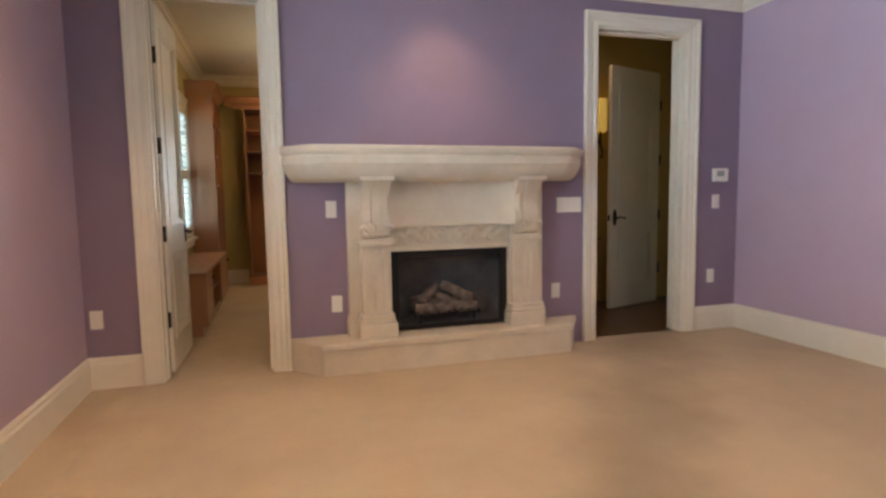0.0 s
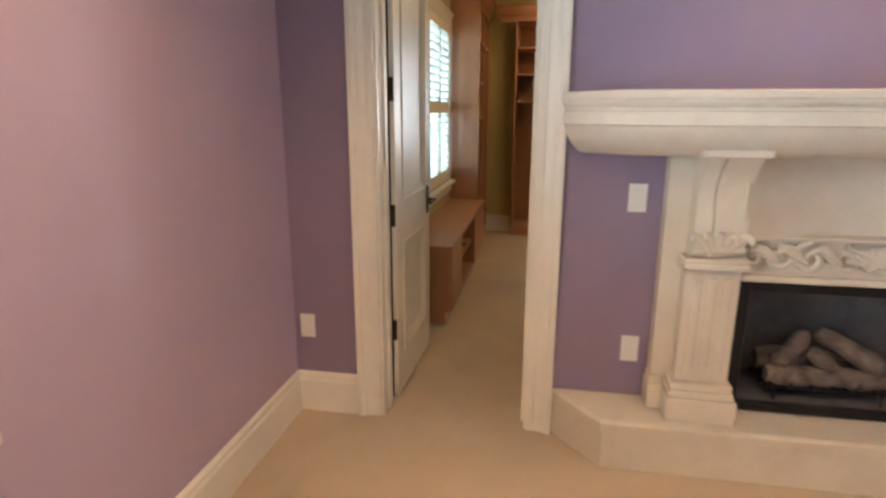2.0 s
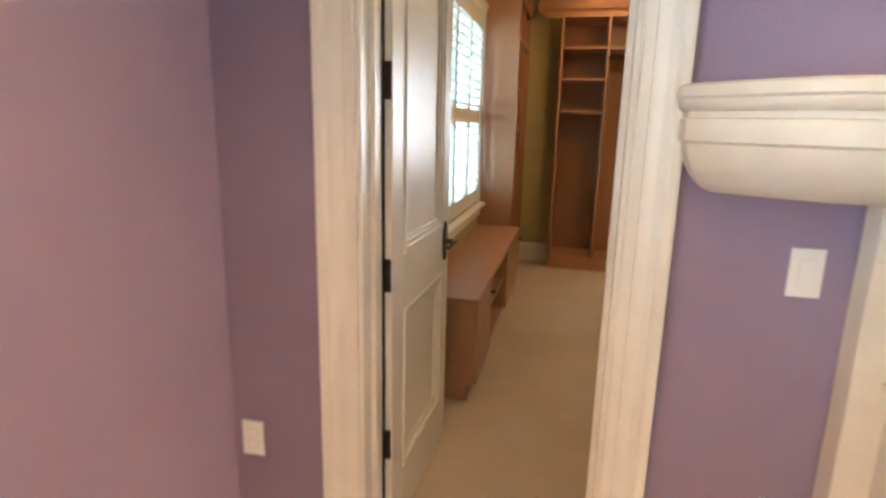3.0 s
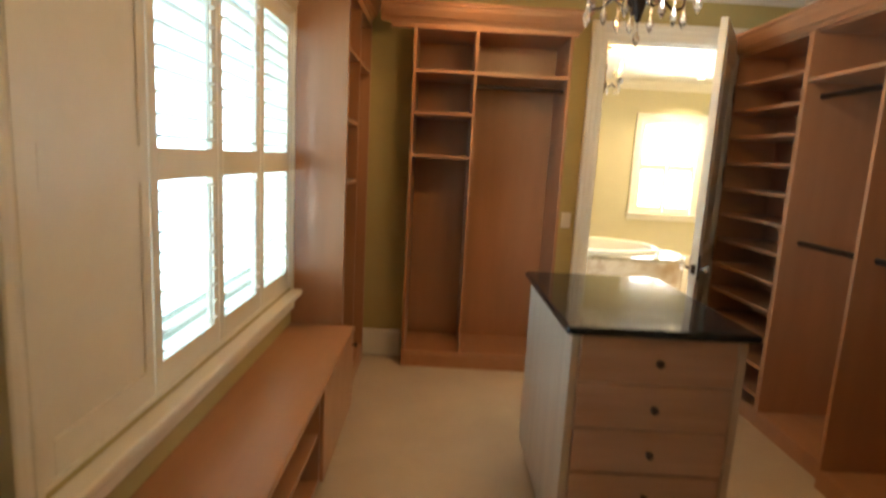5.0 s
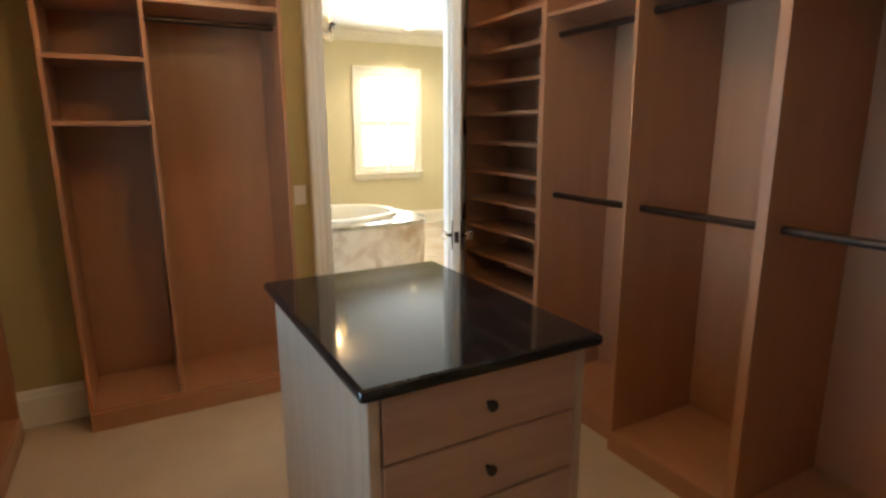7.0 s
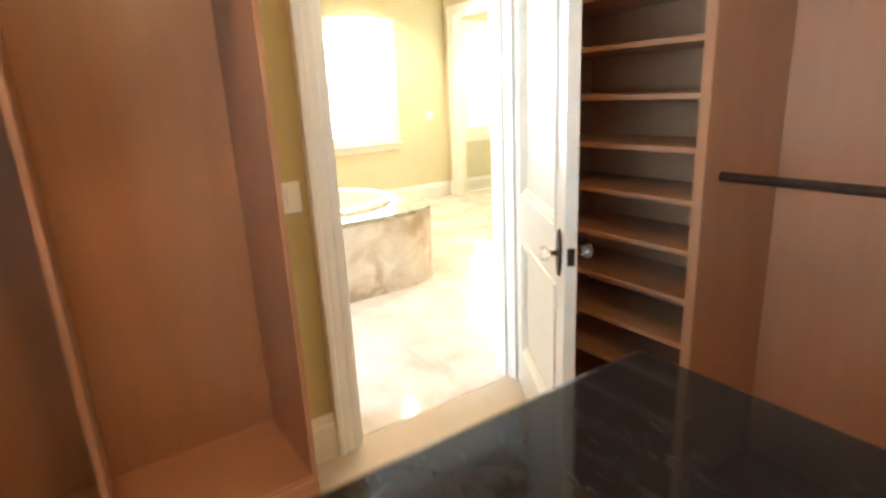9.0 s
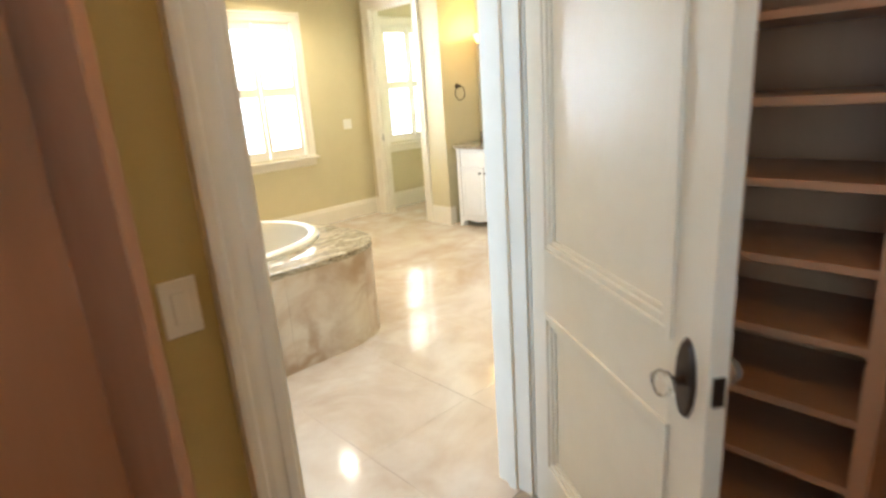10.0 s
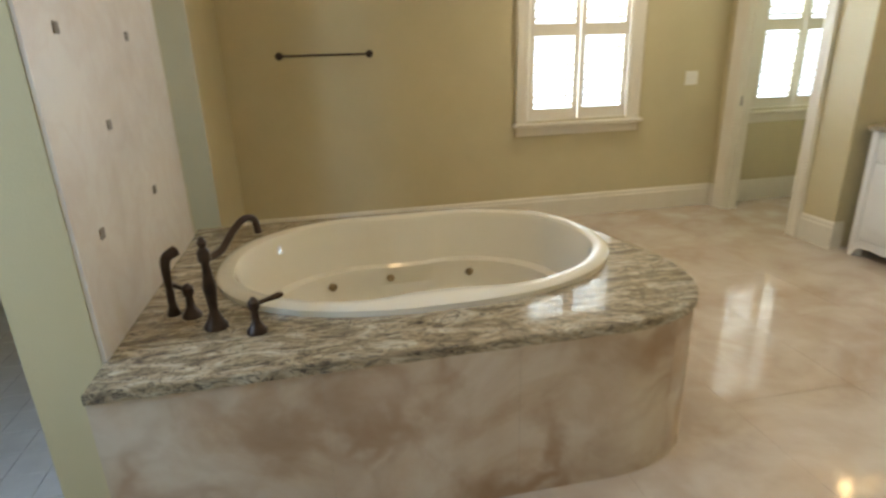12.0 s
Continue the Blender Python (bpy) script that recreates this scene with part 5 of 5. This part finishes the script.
def vanity_doors(root, xf, y0, y1, z0, z1, n=2):
    w = (y1 - y0) / n
    for k in range(n):
        a, b = y0 + k * w + 0.004, y0 + (k + 1) * w - 0.004
        d = part("door", B(xf - 0.018, xf, a, b, z0, z1, 0.003), M_WHITE, root, "white panelled cupboard door")
        q = bmesh.new()
        for p, dep in ((0.05, 0.022), (0.07, 0.026)):
            box(q, xf - dep, xf - 0.016, a + p, b - p, z0 + p, z1 - p, 0.006)
        part("raised_panel", q, M_WHITE, d)
        q = bmesh.new()
        yk = b - 0.035 if k == 0 else a + 0.035
        turned(q, [(0.005, 0), (0.005, 0.014), (0.013, 0.02), (0.012, 0.028), (0.005, 0.032)], pose(xf - 0.018, yk, z1 - 0.05, 0, -90, 0), 10)
        part("knob", q, M_BRONZE, d, "dark bronze knob", True)


va = thing("vanity_cabinet", "white painted sink vanity with shaped apron feet", "vanity", (5.03, 12.25, 0))
VX, VY0, VY1, VZ = 4.78, 11.86, 12.64, 0.86
part("carcass", B(VX, MX - 0.01, VY0, VY1, 0.11, VZ, 0.003), M_WHITE, va)
vf = bmesh.new()
n = 24
top_ = [(VX - 0.008, VY0 + (VY1 - VY0) * k / n, 0.125) for k in range(n + 1)]
bot_ = []
for k in range(n + 1):
    s = k / n
    u = abs(2 * s - 1)
    zz = 0.0 if u > 0.90 else 0.075 - 0.03 * max(0, (u - 0.45) / 0.45) + 0.012 * math.cos(u * 9)
    bot_.append((VX - 0.008, VY0 + (VY1 - VY0) * s, zz))
for k in range(n):
    vs = [vf.verts.new(p) for p in (bot_[k], bot_[k + 1], top_[k + 1], top_[k])]
    vf.faces.new(vs)
bmesh.ops.remove_doubles(vf, verts=vf.verts, dist=0.0004)
bmesh.ops.solidify(vf, geom=vf.faces[:], thickness=-0.022)
part("apron", vf, M_WHITE, va, "scalloped white apron")
part("foot", B(MX - 0.06, MX - 0.012, VY0, VY0 + 0.05, 0, 0.11), M_WHITE, va)
part("foot", B(VX + 0.02, VX + 0.06, VY0, VY0 + 0.05, 0, 0.11), M_WHITE, va)
part("foot", B(VX + 0.02, VX + 0.06, VY1 - 0.05, VY1, 0, 0.11), M_WHITE, va)
part("drawer_front", B(VX - 0.016, VX, VY0 + 0.06, VY1 - 0.06, 0.68, 0.82, 0.006), M_WHITE, va, "white false drawer front")
vanity_doors(va, VX, VY0 + 0.06, VY1 - 0.06, 0.15, 0.66)
for y in (VY0 + 0.005, VY1 - 0.055):
    part("corner_pilaster", B(VX - 0.02, VX, y, y + 0.05, 0.10, VZ, 0.006), M_WHITE, va)
vb = thing("vanity_cabinet", "white painted recessed vanity drawers and cupboard", "vanity", (5.08, 11.3, 0))
part("carcass", B(4.93, MX - 0.01, 10.60, VY0 - 0.002, 0.10, VZ - 0.002, 0.003), M_WHITE, vb)
part("toe_kick", B(4.99, MX - 0.01, 10.60, VY0 - 0.002, 0.0, 0.10), M_WHITE, vb, "recessed white toe kick")
for a, b in ((11.44, 11.83), (11.02, 11.41), (10.62, 11.0)):
    d = part("drawer", B(4.912, 4.93, a, b, 0.68, 0.84, 0.005), M_WHITE, vb, "white drawer front")
    vanity_doors(vb, 4.93, a, b, 0.13, 0.66, 1)
ct = thing("vanity_countertop", "polished granite vanity countertop with backsplash", "countertop", (5.08, 11.7, VZ))
q = bmesh.new()
loft(q, [[(x, y, z) for x, y in ((MX - 0.006, 10.58), (4.90, 10.58), (4.90, VY0 - 0.03), (VX - 0.03, VY0 - 0.03), (VX - 0.03, VY1 + 0.02), (WX + 0.135, 12.75), (MX - 0.006, 12.75))] for z in (VZ + 0.001, VZ + 0.033)])
part("slab", q, M_GRANITE, ct)
part("backsplash", B(MX - 0.022, MX - 0.004, 10.58, 12.74, VZ + 0.034, VZ + 0.13, 0.002), M_GRANITE, ct)
sf = thing("sink_faucet", "dark bronze widespread sink faucet", "faucet", (5.18, 12.2, VZ + 0.033))
q = bmesh.new()
turned(q, [(0.026, 0), (0.024, 0.01), (0.012, 0.03), (0.011, 0.13)], pose(5.18, 12.2, VZ + 0.033), 14)
tube(q, smooth_path([(5.18, 12.2, VZ + 0.16), (5.15, 12.2, VZ + 0.21), (5.09, 12.2, VZ + 0.215), (5.06, 12.2, VZ + 0.17)]), 0.010, 10)
part("spout", q, M_BRONZE, sf, "", True)
for y, a in ((12.08, -1.9), (12.32, 1.9)):
    lever_handle(sf, 5.20, y, VZ + 0.033, a)
mi = thing("vanity_mirror", "large frameless wall mirror above the vanity", "mirror", (MX, 11.9, 1.0))
part("mirror_glass", B(MX - 0.012, MX - 0.004, 10.95, 12.70, VZ + 0.135, 2.25), M_MIRROR, mi)


def sconce(x, y, z):
    root = thing("wall_sconce", "bronze double wall sconce with glowing amber glass shades", "wall lamp", (x, y, z), group="sconces over the vanity")
    q = bmesh.new()
    m = pose(x, y, z, 0, -90, 0)
    turned(q, [(0.055, 0), (0.05, 0.012), (0.03, 0.022), (0.012, 0.03)], m, 18)
    tube(q, smooth_path([(x - 0.03, y, z), (x - 0.05, y, z - 0.08), (x - 0.035, y + 0.01, z - 0.15), (x - 0.02, y, z - 0.2)]), 0.007, 8)
    part("backplate", q, M_BRONZE, root, "dark bronze scrolled backplate", True)
    for s in (-1, 1):
        q = bmesh.new()
        tube(q, smooth_path([(x - 0.03, y, z), (x - 0.08, y + s * 0.05, z - 0.03), (x - 0.10, y + s * 0.085, z + 0.03), (x - 0.10, y + s * 0.085, z + 0.06)]), 0.006, 8)
        p = part("arm", q, M_BRONZE, root, "", True)
        q = bmesh.new()
        turned(q, [(0.02, z + 0.06), (0.035, z + 0.075), (0.05, z + 0.11), (0.07, z + 0.15), (0.067, z + 0.15), (0.047, z + 0.112), (0.03, z + 0.08), (0.015, z + 0.07)], pose(x - 0.10, y + s * 0.085, 0), 18, (False, False))
        part("shade", q, M_SHADE, p, "glowing amber glass shade", True)
    lamp("sconce_light", 'POINT', pose(x - 0.12, y, z + 0.19), 14, (1.0, 0.66, 0.28), radius=0.06)
    return root


sconce(MX - 0.012, 12.52, 1.88)
sconce(MX - 0.012, 11.86, 1.88)

# pieces of the bathroom floor
TS = 0.61
tile_cache = {}
floor_b = bpy.data.objects["floor_bathroom"]
nx, ny = int((MX - SX) / TS) + 2, int((TY - CBB) / TS) + 1
for i in range(nx):
    for j in range(ny):
        x0, y0 = SX - 0.2 + i * TS, CB + 0.045 + j * TS
        x1, y1 = min(x0 + TS - 0.001, 6.6), min(y0 + TS - 0.001, TY)
        if x1 - x0 < 0.05 or y1 - y0 < 0.05:
            continue
        key = (round(x1 - x0, 3), round(y1 - y0, 3))
        if key not in tile_cache:
            tile_cache[key] = finish("tile", B(0, key[0], 0, key[1], -0.011, 0.0, 0.0005), M_TILE)
        o = new("tile", tile_cache[key])
        o.parent = floor_b
        o.location = (x0, y0, 0)
# small shower floor tiles
sfm = finish("tile", B(0, 0.147, 0, 0.147, -0.011, 0.001, 0.001), M_SHOWER)
for i in range(9):
    for j in range(29):
        x0, y0 = -1.09 + i * 0.15, CBB + 0.03 + j * 0.15
        if x0 + 0.147 > 0.33:
            continue
        o = new("tile", sfm)
        o.parent = floor_b
        o.location = (x0, y0, 0)
